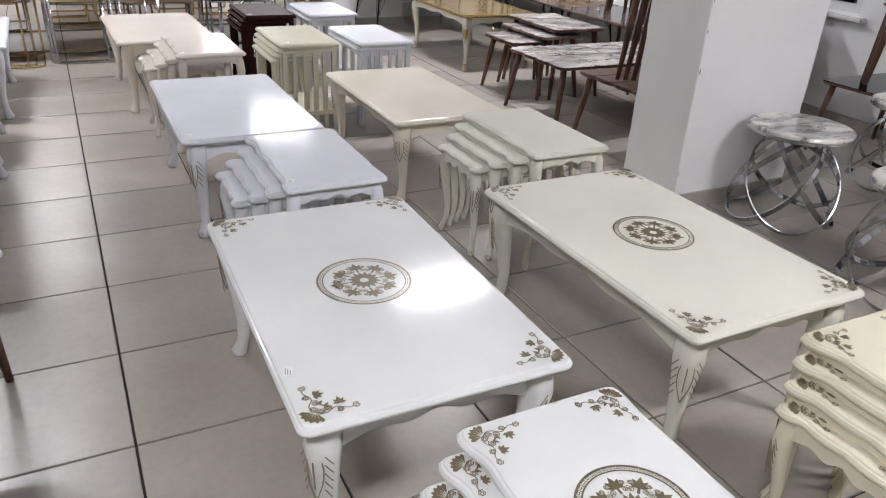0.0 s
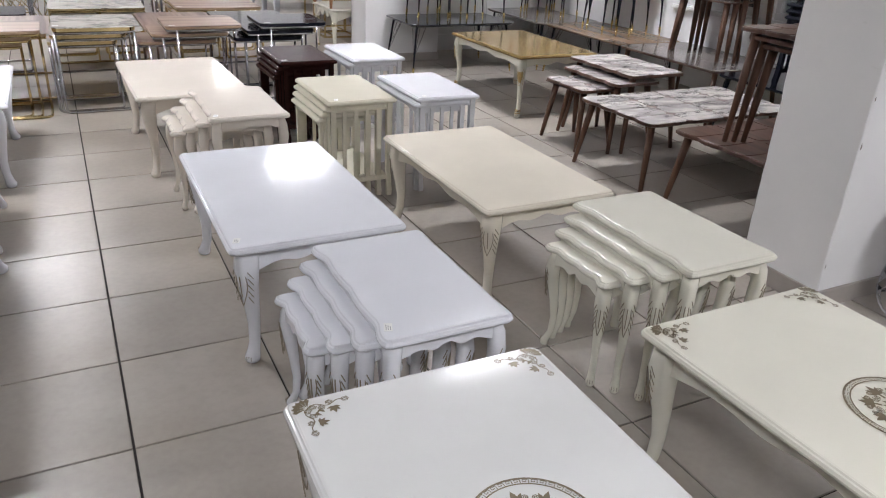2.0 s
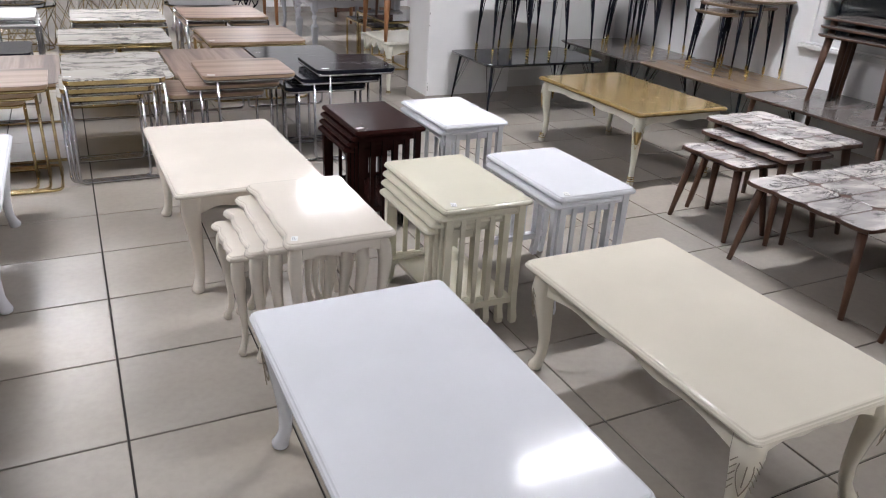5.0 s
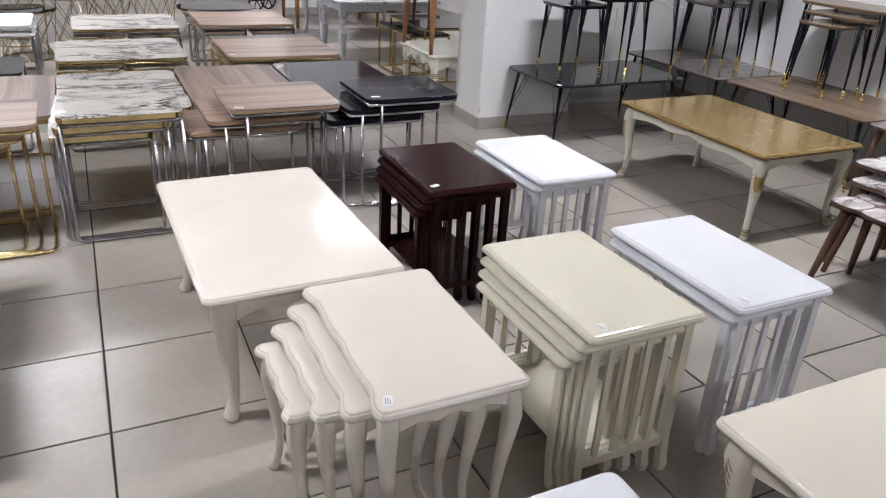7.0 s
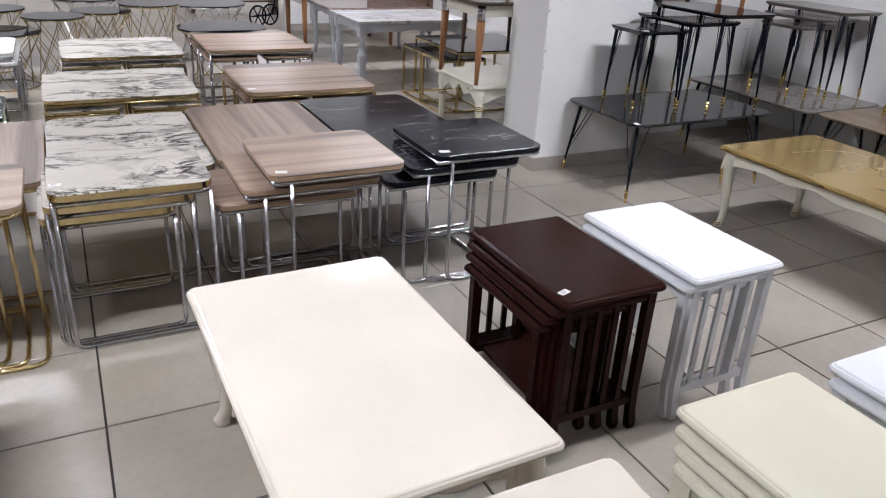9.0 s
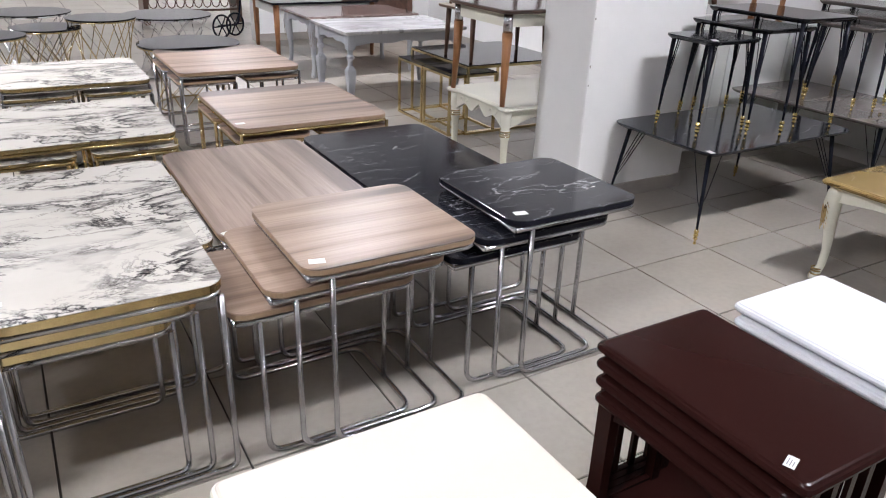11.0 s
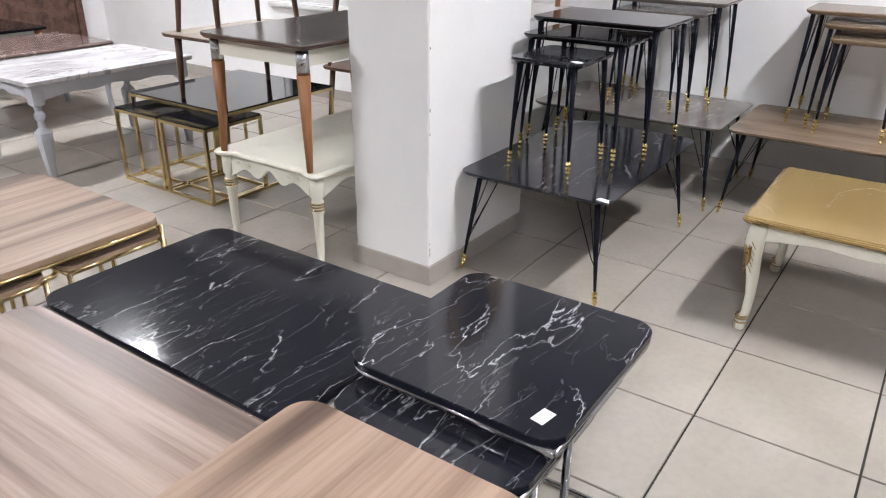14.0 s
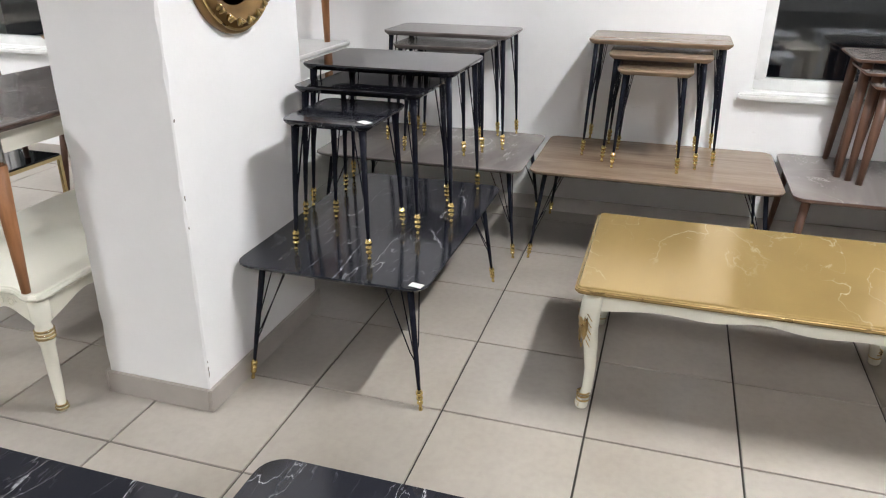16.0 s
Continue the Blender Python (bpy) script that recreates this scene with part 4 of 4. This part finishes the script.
peg_table(3.93, 4.63, 4.30, 5.345, 0.43, MARBLE_GRY, WALNUT, "dark marbled coffee table on walnut legs", edge=WALNUT_TOP)
peg_nest(4.27, 4.63, 4.47, 5.16, 0.51, 3, MARBLE_GRY, WALNUT, "marbled nesting table on thick walnut legs", "walnut-leg nest", 0.43, -0.06)
peg_table(3.90, 4.62, 3.24, 4.27, 0.43, BLACK, BLACK, "black coffee table on peg legs")
mission_nest(3.99, 4.39, 3.41, 3.92, 0.50, 3, BLACK, "black nesting table with moulded top", "black nest on a table", 0.02, 0.035, 0.43)
peg_table(3.95, 4.63, 1.58, 2.70, 0.43, GLASS_BLK, WALNUT, "dark glass coffee table on walnut legs")
peg_nest(4.16, 4.60, 2.06, 2.62, 0.54, 3, WALNUT_TOP, WALNUT, "walnut nesting table on thick legs", "walnut nest on dark glass", 0.43)
petal_table(2.645, 3.735, 3.46, 4.085, 0.395, 4, 4, MARBLE_TILE, "walnut coffee table with petal-shaped marble inlays")
petal_table(3.03, 3.46, 4.10, 4.76, 0.49, 3, 4, MARBLE_TILE, "walnut nesting table with petal marble inlays", "petal nest", name="nesting_table")
petal_table(2.94, 3.29, 4.12, 4.69, 0.44, 2, 4, MARBLE_TILE, "walnut nesting table with petal marble inlays", "petal nest", name="nesting_table")
petal_table(2.765, 3.05, 4.22, 4.63, 0.39, 2, 3, MARBLE_TILE, "walnut nesting table with petal marble inlays", "petal nest", name="nesting_table")
petal_table(2.64, 3.69, 2.68, 3.30, 0.42, 4, 4, WALNUT_TOP, "dark walnut coffee table with petal-shaped edge")
for i in range(3):
    petal_table(2.70 + 0.04 * i, 3.18 + 0.02 * i, 2.69 + 0.03 * i, 3.08 - 0.02 * i, 0.53 - 0.035 * i, 3, 3, WALNUT_TOP, "walnut petal nesting table stacked on a table", "walnut petal nest", 0.42, "nesting_table", 0.03)


# ---- round stools by the column ----
def loop_stool(x, y, r=0.225, h=0.455, turn=0):
    t = thing("stool", (x, y, 0), "round marble-topped stool on looped chrome bands", "stool", "chrome loop stools", turn)
    n = 40
    disc = [(r * math.cos(2 * math.pi * i / n), r * math.sin(2 * math.pi * i / n)) for i in range(n)]
    part("seat", slab(disc, [(0.006, h - 0.03), (0, h - 0.024), (0, h - 0.008), (0.004, h - 0.002), (0.010, h)]), MARBLE_TILE, t, "round white marbled top")
    part("seat_rim", slab(disc, [(0.004, h - 0.034), (-0.002, h - 0.03), (-0.002, h - 0.018), (0.0005, h - 0.016)]), CHROME, t, "chrome rim")
    for k in range(5):
        turn_k = Matrix.Rotation(2 * math.pi * k / 5, 4, "Z")
        bm = bmesh.new()
        rings = []
        for i in range(36):
            a = 2 * math.pi * i / 36
            c = Vector((0.215 * math.cos(a) * 0.95, 0.075 - 0.16 * math.sin(a), (h - 0.06) / 2 + 0.012 + (h - 0.06) / 2 * math.sin(a)))
            tang = Vector((-math.sin(a) * 0.204, -math.cos(a) * 0.16, math.cos(a) * 0.19)).normalized()
            wide = Vector((0, 0.75, 0.65))
            wide = (wide - tang * wide.dot(tang)).normalized()
            thin = tang.cross(wide)
            rings.append([turn_k @ (c + wide * p * 0.0125 + thin * q * 0.003) for p, q in ((-1, -1), (1, -1), (1, 1), (-1, 1))])
        rings.append(rings[0])
        loft(bm, rings, False)
        part("band", bm, CHROME, t, "bent chrome flat band")


loop_stool(2.92, 1.98)
loop_stool(3.92, 2.07, turn=20)
loop_stool(2.77, 1.25, turn=40)
loop_stool(3.50, 1.49, turn=75)


# ---- far tables ----
def wire_table(x, y, r, h, label, top_mat=GLASS_BLK, bar=BRASS, waist=0.5, rods=18, foot=0.75):
    t = thing("round_table", (x, y, 0), label, "table", "round wire tables")
    n = 40
    disc = [(r * math.cos(2 * math.pi * i / n), r * math.sin(2 * math.pi * i / n)) for i in range(n)]
    part("tabletop", slab(disc, [(0.004, h - 0.010), (0, h - 0.008), (0, h - 0.001), (0.002, h)]), top_mat, t)
    for q, z in ((r * 0.985, h - 0.016), (r * foot, 0.007)):
        bm = bmesh.new()
        tube(bm, [(q * math.cos(2 * math.pi * i / n), q * math.sin(2 * math.pi * i / n), z) for i in range(n)], 0.006, 6, True)
        part("ring", bm, bar, t, smooth=True)
    for hand in (-1, 1):
        for k in range(rods // 2):
            a = 2 * math.pi * k / (rods // 2)
            b = a + hand * (1.0 + waist)
            bm = bmesh.new()
            tube(bm, [(r * foot * math.cos(a), r * foot * math.sin(a), 0.007), (r * 0.97 * math.cos(b), r * 0.97 * math.sin(b), h - 0.016)], 0.0035, 5)
            part("rod", bm, bar, t)


wire_table(1.235, 10.03, 0.355, 0.45, "round smoked glass table on a gold wire base")
wire_table(1.325, 11.22, 0.365, 0.50, "round smoked glass table on a crossed wire base", bar=STEEL)
wire_table(0.757, 10.77, 0.25, 0.55, "small round dark glass table on a gold base", waist=0.2)
wire_table(0.366, 10.72, 0.24, 0.50, "small round brown glass table on a gold base", waist=0.9)
wire_table(0.0, 10.41, 0.23, 0.50, "small round brown glass table on a gold base")
wire_table(-0.374, 10.2, 0.28, 0.42, "round dark glass table on a gold base")
wire_table(-0.477, 10.92, 0.275, 0.50, "round dark glass table on a gold base", waist=0.7)
wire_table(0.296, 11.49, 0.32, 0.52, "round dark glass table on a crossed wire base", bar=STEEL)


def turned_leg(h, r=0.03):
    bm = bmesh.new()
    rings = []
    for s, q, k in ((1.0, 1.15, 0), (0.80, 1.15, 0), (0.78, 0.8, 1), (0.73, 0.6, 1), (0.70, 0.95, 1), (0.66, 0.95, 1), (0.63, 0.6, 1), (0.56, 0.65, 1), (0.5, 1.25, 0), (0.46, 1.25, 0), (0.0, 0.55, 0)):
        ring = []
        for i in range(16):
            a = 2 * math.pi * i / 16
            e = q * r
            if not k:
                e *= min(1 / max(abs(math.cos(a)), 1e-6), 1 / max(abs(math.sin(a)), 1e-6), 1.25)
            ring.append((e * math.cos(a), e * math.sin(a), h * s))
        rings.append(ring)
    loft(bm, rings)
    return bm


def turned_table(x0, x1, y0, y1, h, top_mat, mat, label):
    w, d = x1 - x0, y1 - y0
    t = thing("coffee_table", ((x0 + x1) / 2, (y0 + y1) / 2, 0), label, "table")
    part("tabletop", slab(round_rect(-w / 2, w / 2, -d / 2, d / 2, 0.01, 2), [(0.004, h - 0.025), (0, h - 0.02), (0, h - 0.003), (0.003, h)]), top_mat, t)
    for sx in (-1, 1):
        for sy in (-1, 1):
            part("leg", turned_leg(h - 0.025), mat, t).location = (sx * (w / 2 - 0.06), sy * (d / 2 - 0.06), 0)
    for s in (-1, 1):
        part("apron", apron(w - 0.16, h - 0.024, 0.07, 0.02, "x"), mat, t).location = (0, s * (d / 2 - 0.05), 0)
        part("apron", apron(d - 0.16, h - 0.024, 0.07, 0.02, "y"), mat, t).location = (s * (w / 2 - 0.05), 0, 0)


turned_table(2.24, 3.28, 9.53, 10.25, 0.545, MARBLE_PALE, GREY, "grey table with marble top and turned legs")
classic_table(2.33, 3.41, 10.55, 11.28, 0.52, GREY, "grey table with brown marble top and silver carved legs", top_mat=MARBLE_BRN, carved=True)
t = peg_table(2.31, 3.42, 11.43, 12.20, 0.54, GLASS_BLK, TEAK, "white table with black top and tapered wooden legs", splay=0.0, r=0.02, r0=0.03, edge=BLACK)
for s in (-1, 1):
    part("apron", box(-0.475, 0.475, s * 0.325 - 0.01, s * 0.325 + 0.01, 0.43, 0.518), WHITE, t)
    part("apron", box(s * 0.495 - 0.01, s * 0.495 + 0.01, -0.315, 0.315, 0.43, 0.518), WHITE, t)


def cube_frame(x0, x1, y0, y1, h, label):
    t = thing("side_table", ((x0 + x1) / 2, (y0 + y1) / 2, 0), label, "table", "gold cube tables")
    X, Y, b = (x1 - x0) / 2, (y1 - y0) / 2, 0.008
    part("tabletop", box(-X + 0.004, X - 0.004, -Y + 0.004, Y - 0.004, h - 0.007, h), GLASS_BLK, t, "black glass pane")
    for sx in (-1, 1):
        for sy in (-1, 1):
            part("upright", box(sx * (X - b) - b, sx * (X - b) + b, sy * (Y - b) - b, sy * (Y - b) + b, 0, h - 0.008), BRASS, t)
    for z in (b, h - 0.008 - b):
        for s in (-1, 1):
            part("bar", box(-X + 2 * b, X - 2 * b, s * (Y - b) - b, s * (Y - b) + b, z - b, z + b), BRASS, t)
            part("bar", box(s * (X - b) - b, s * (X - b) + b, -Y + 2 * b, Y - 2 * b, z - b, z + b), BRASS, t)


cube_frame(2.535, 2.905, 8.525, 8.885, 0.405, "small black glass table on a gold cube frame")
cube_frame(2.535, 2.905, 8.905, 9.265, 0.405, "small black glass table on a gold cube frame")
cube_frame(2.655, 3.435, 8.505, 9.29, 0.462, "large black glass table on a gold frame")


def carved_apron(length, axis):
    return apron(length, 0.409, 0.056, 0.042, axis, 0.02, 60, wave=0.030)


def carved_table(x0, x1, y0, y1, h):
    w, d = x1 - x0, y1 - y0
    t = thing("coffee_table", ((x0 + x1) / 2, (y0 + y1) / 2, 0), "off-white carved coffee table with gold rings on its legs", "table")
    part("tabletop", slab(wavy_rect(-w / 2, w / 2, -d / 2, d / 2, 0.03, 0.025), [(i, h + z) for i, z in MOULD]), IVORY2, t)
    for s in (-1, 1):
        part("apron", carved_apron(d - 0.14, "y"), IVORY2, t).location = (s * (w / 2 - 0.05), 0, 0)
        part("apron", carved_apron(w - 0.14, "x"), IVORY2, t).location = (0, s * (d / 2 - 0.05), 0)
    for k in (-1, 1):
        bm = bmesh.new()
        for c in (-0.022, 0.022):
            pts = []
            for i in range(12):
                a = 2 * math.pi * 1.3 * i / 11
                q = 0.018 * (1 - 0.7 * i / 11)
                pts.append((-w / 2 + 0.038, k * d * 0.24 + c + q * math.cos(a) * (1 if c > 0 else -1), h - 0.055 + q * math.sin(a)))
            tube(bm, pts, 0.0028, 5)
        part("scroll", bm, IVORY2, t, "raised carved scroll", True)
    for sx in (-1, 1):
        for sy in (-1, 1):
            bm = bmesh.new()
            rings = []
            for s, q in ((1, 0.030), (0.8, 0.030), (0.77, 0.022), (0.74, 0.026), (0.62, 0.026), (0.6, 0.022), (0.2, 0.017), (0.06, 0.013), (0.05, 0.018), (0.0, 0.014)):
                rings.append([(q * math.cos(2 * math.pi * i / 14), q * math.sin(2 * math.pi * i / 14), (h - 0.024) * s) for i in range(14)])
            loft(bm, rings)
            leg = part("leg", bm, IVORY2, t, smooth=True)
            leg.location = (sx * (w / 2 - 0.05), sy * (d / 2 - 0.05), 0)
            for z, q in ((0.66, 0.027), (0.69, 0.027), (0.72, 0.027), (0.035, 0.018), (0.06, 0.016)):
                bm = bmesh.new()
                tube(bm, [(q * math.cos(2 * math.pi * i / 14), q * math.sin(2 * math.pi * i / 14), (h - 0.024) * z) for i in range(14)], 0.004, 5, True)
                part("gold_ring", bm, BRASS, leg, "gold painted ring", True)


carved_table(2.285, 3.245, 7.545, 8.165, 0.432)


def collar_table(x0, x1, y0, y1, h, base):
    w, d = x1 - x0, y1 - y0
    t = thing("coffee_table", ((x0 + x1) / 2, (y0 + y1) / 2, base), "dark marble table with brown legs and chrome collars stacked on another", "table")
    out = round_rect(-w / 2, w / 2, -d / 2, d / 2, 0.05, 5)
    part("tabletop", slab(out, [(0.001, h - 0.006), (0, h - 0.005), (0, h - 0.001), (0.001, h)]), MARBLE_GRY, t)
    part("edge_band", slab(out, [(0.012, h - 0.022), (0.001, h - 0.012), (0.0005, h - 0.006)]), WALNUT_TOP, t, "brown edge band")
    for s in (-1, 1):
        part("apron", box(-w / 2 + 0.08, w / 2 - 0.08, s * (d / 2 - 0.06) - 0.01, s * (d / 2 - 0.06) + 0.01, h - 0.09, h - 0.022), IVORY2, t)
        part("apron", box(s * (w / 2 - 0.06) - 0.01, s * (w / 2 - 0.06) + 0.01, -d / 2 + 0.08, d / 2 - 0.08, h - 0.09, h - 0.022), IVORY2, t)
    for sx in (-1, 1):
        for sy in (-1, 1):
            bm = bmesh.new()
            tube(bm, [(0.012 * sx, 0.012 * sy, 0), (0.004 * sx, 0.004 * sy, (h - 0.022) * 0.4), (0, 0, h - 0.022 - 0.095)], [0.013, 0.020, 0.027], 12)
            leg = part("leg", bm, TEAK, t, smooth=True)
            leg.location = (sx * (w / 2 - 0.055), sy * (d / 2 - 0.055), 0)
            bm = bmesh.new()
            tube(bm, [(0, 0, h - 0.117), (0, 0, h - 0.022)], 0.0245, 14)
            part("collar", bm, CHROME, leg, "chrome collar", True)


collar_table(2.26, 3.20, 7.55, 8.14, 0.495, 0.432)
peg_table(2.68, 3.38, 8.54, 8.97, 0.338, BEIGE, WALNUT, "pale table on dark legs stacked on black glass", base=0.462, r=0.02, splay=0.01)
peg_table(2.72, 3.32, 8.57, 8.94, 0.42, WALNUT_TOP, WALNUT, "walnut table stacked on the pale table", base=0.80, splay=0.03)
peg_table(3.87, 4.60, 8.12, 9.02, 0.45, WALNUT_TOP, WALNUT, "walnut coffee table by the wall", splay=0.03)
peg_table(3.90, 4.60, 8.18, 8.98, 0.46, TAUPE, WALNUT, "light brown table on splayed dark legs stacked by the window", base=0.45, splay=0.05, edge=EDGE)


# ---- white sideboard in the corner ----
def sideboard(x0, x1, y0, y1, h):
    w, d = x1 - x0, y1 - y0
    t = thing("sideboard", ((x0 + x1) / 2, (y0 + y1) / 2, 0), "white lacquered sideboard with curved mouldings", "sideboard")
    part("body", box(-w / 2, w / 2, -d / 2, d / 2, 0.06, h - 0.025, 0.006), WHITE, t)
    part("plinth", box(-w / 2 + 0.03, w / 2 - 0.03, -d / 2 + 0.03, d / 2 - 0.03, 0, 0.06), WHITE, t)
    part("top", slab(round_rect(-w / 2 - 0.012, w / 2 + 0.012, -d / 2 - 0.012, d / 2, 0.01, 3), [(0.008, h - 0.025), (0, h - 0.016), (0, h - 0.006), (0.008, h)]), WHITE, t)
    for k in (-1, 1):
        bm = bmesh.new()
        pts = []
        for i in range(25):
            s = i / 24
            pts.append((k * w / 4 + (s - 0.5) * w * 0.42, -d / 2 - 0.004, h - 0.13 + 0.05 * math.sin(math.pi * s) ** 2 + 0.012 * math.cos(4 * math.pi * s)))
        pts += [(k * w / 4 + 0.21 * w, -d / 2 - 0.004, 0.16), (k * w / 4 - 0.21 * w, -d / 2 - 0.004, 0.16)]
        tube(bm, pts, 0.006, 6, True)
        part("moulding", bm, WHITE, t, "raised curved moulding", True)


sideboard(3.27, 4.60, 7.58, 7.96, 0.86)
peg_table(3.34, 4.58, 7.60, 7.94, 0.45, WALNUT_TOP, TEAK, "brown-legged table stacked on the sideboard", base=0.86, splay=0.0, r0=0.026)


# ---- carved mirror frame on the column ----
def wall_ornament(x, y, z, r):
    t = thing("wall_ornament", (x, y, z), "round carved bronze-gold wall ornament", "wall ornament")
    n = 56
    bm = bmesh.new()
    rings = []
    for q, o in ((r, 0.0), (r, 0.014), (r * 0.97, 0.024), (r * 0.90, 0.022), (r * 0.86, 0.034), (r * 0.80, 0.036), (r * 0.74, 0.026), (r * 0.66, 0.020), (r * 0.64, 0.008)):
        rings.append([(q * math.cos(2 * math.pi * i / n), -o, q * math.sin(2 * math.pi * i / n)) for i in range(n)])
    loft(bm, rings)
    part("frame", bm, BRONZE, t, "carved bronze-gold ring", True)
    bm = bmesh.new()
    tube(bm, [(r * 0.945 * math.cos(2 * math.pi * i / n), -0.026, r * 0.945 * math.sin(2 * math.pi * i / n)) for i in range(n)], 0.004, 6, True)
    part("beading", bm, GOLDP, t, "rope beading")
    for k in range(22):
        a = 2 * math.pi * k / 22
        bm = bmesh.new()
        c, s = math.cos(a), math.sin(a)
        for e in (-1, 1):
            tube(bm, [(r * 0.80 * c, -0.036, r * 0.80 * s), (r * (0.84 * c - e * 0.05 * s), -0.044, r * (0.84 * s + e * 0.05 * c)), (r * (0.89 * c - e * 0.03 * s), -0.036, r * (0.89 * s + e * 0.03 * c))], [0.004, 0.009, 0.003], 6)
        part("leaf", bm, GOLDP, t, "carved leaf", True)
    bm = bmesh.new()
    disc = [(r * 0.65 * math.cos(2 * math.pi * i / n), -0.010, r * 0.65 * math.sin(2 * math.pi * i / n)) for i in range(n)]
    bm.faces.new([bm.verts.new(p) for p in disc])
    bmesh.ops.extrude_face_region(bm, geom=bm.faces[:])
    part("plate", bm, BRONZE, t, "plain bronze-gold centre plate")


wall_ornament(2.825, 7.145, 1.345, 0.225)


# ---- door and far things ----
door = structure(new("door_1"), "brown wooden door in the end wall")
door.matrix_basis = pose(3.96, 12.63, 0)
part("door_leaf", box(-0.38, 0.38, -0.03, 0.0, 0.01, 2.02, 0.004), WALNUT_TOP, door)
part("door_frame", box(-0.45, -0.385, -0.04, 0.0, 0, 2.09, 0.004), WALNUT_TOP, door)
part("door_frame", box(0.385, 0.45, -0.04, 0.0, 0, 2.09, 0.004), WALNUT_TOP, door)
part("door_frame", box(-0.385, 0.385, -0.04, 0.0, 2.025, 2.09, 0.004), WALNUT_TOP, door)
part("door_handle", box(-0.33, -0.22, -0.075, -0.055, 1.0, 1.02, 0.004), STEEL, door, "steel lever handle")


def wheel_stand(x, y):
    t = thing("wheeled_stand", (x, y, 0), "black metal stand with two large spoked wheels", "stand", turn=25)
    for k, (px, r) in enumerate(((-0.13, 0.12), (0.10, 0.12))):
        bm = bmesh.new()
        n = 28
        tube(bm, [(px + r * math.cos(2 * math.pi * i / n), 0.05 * k, 0.131 + r * math.sin(2 * math.pi * i / n)) for i in range(n)], 0.011, 6, True)
        w = part("wheel", bm, BLACK, t, smooth=True)
        for i in range(3):
            a = math.pi * i / 3
            bm = bmesh.new()
            tube(bm, [(px + r * math.cos(a), 0.05 * k, 0.131 + r * math.sin(a)), (px - r * math.cos(a), 0.05 * k, 0.131 - r * math.sin(a))], 0.008, 5)
            part("spoke", bm, BLACK, w)
    bm = bmesh.new()
    tube(bm, bent([(-0.16, 0.02, 0.131), (0.12, 0.02, 0.131), (0.18, 0.02, 0.42), (0.10, 0.02, 0.52)], 0.05), 0.012, 6)
    part("bar", bm, BLACK, t)


wheel_stand(2.33, 13.0)


def lattice_bench(x, y):
    t = thing("bench", (x, y, 0), "brown bench with a pierced lattice front", "bench")
    part("seat", box(-0.6, 0.6, -0.2, 0.2, 0.40, 0.44, 0.006), WALNUT_TOP, t)
    for sx in (-1, 1):
        part("leg", box(sx * 0.56 - 0.03, sx * 0.56 + 0.03, -0.18, 0.18, 0, 0.40, 0.004), WALNUT_TOP, t)
    for z in (0.16, 0.37):
        part("rail", box(-0.53, 0.53, -0.19, -0.17, z - 0.012, z + 0.012), WALNUT_TOP, t)
    for i in range(10):
        bm = bmesh.new()
        cx = -0.48 + 0.107 * i
        tube(bm, [(cx + 0.05 * math.cos(2 * math.pi * k / 8), -0.18, 0.265 + 0.075 * math.sin(2 * math.pi * k / 8)) for k in range(8)], 0.007, 5, True)
        part("lattice_ring", bm, WALNUT_TOP, t)


lattice_bench(2.2, 14.35)

# ---- price labels ----
for x, y, z, a in ((1.148, 4.999, 0.495, 20), (1.317, 6.061, 0.552, -10), (0.661, 6.016, 0.552, -15), (2.69, 6.53, 0.435, 80), (0.542, 3.901, 0.490, 70), (-0.04, 6.104, 0.555, 0), (0.300, 1.070, 0.440, 75), (0.576, 2.008, 0.473, 70), (0.371, 2.704, 0.430, 70), (1.115, 3.96, 0.508, 70), (1.576, 3.949, 0.498, 70), (0.569, 6.52, 0.45, 15), (0.95, 7.73, 0.45, 0), (2.844, 6.745, 0.875, 60)):
    big = x > 0.5 and y > 5.9
    price_tag(x, y, z + 0.0006, a, 0.042 if big else 0.035, 0.027 if big else 0.02)

# ---- floor tiles ----
def floor_tiles(size=0.45, gap=0.0068, y_line=3.3):
    holder = bpy.data.objects["floor"]
    k = (size - gap) / 2

    def rings(cx, cy):
        return [[(cx + sx * (k - q), cy + sy * (k - q), z) for sx, sy in ((-1, -1), (1, -1), (1, 1), (-1, 1))] for q, z in ((0, -0.008), (0, -0.0012), (0.0015, 0.0))]
    bm = bmesh.new()
    loft(bm, rings(0, 0))
    first = part("tile", bm, TILE, holder)
    rest = bmesh.new()
    begun = False
    for i in range(-20, 11):
        for j in range(-16, 35):
            x, y = (i + 0.5) * size, y_line + (j + 0.5) * size
            if x > 4.8 or y > 19 or y < -3.6 or x < -8.6:
                continue
            if -2 <= i < 11 and -7 <= j < 18:
                ob = first if not begun else new("tile", first.data)
                begun = True
                ob.parent = holder
                ob.location = (x, y, 0)
            else:
                loft(rest, rings(x, y))
    tagged(part("far_tiles", rest, TILE, holder), kind="stuff")


floor_tiles()
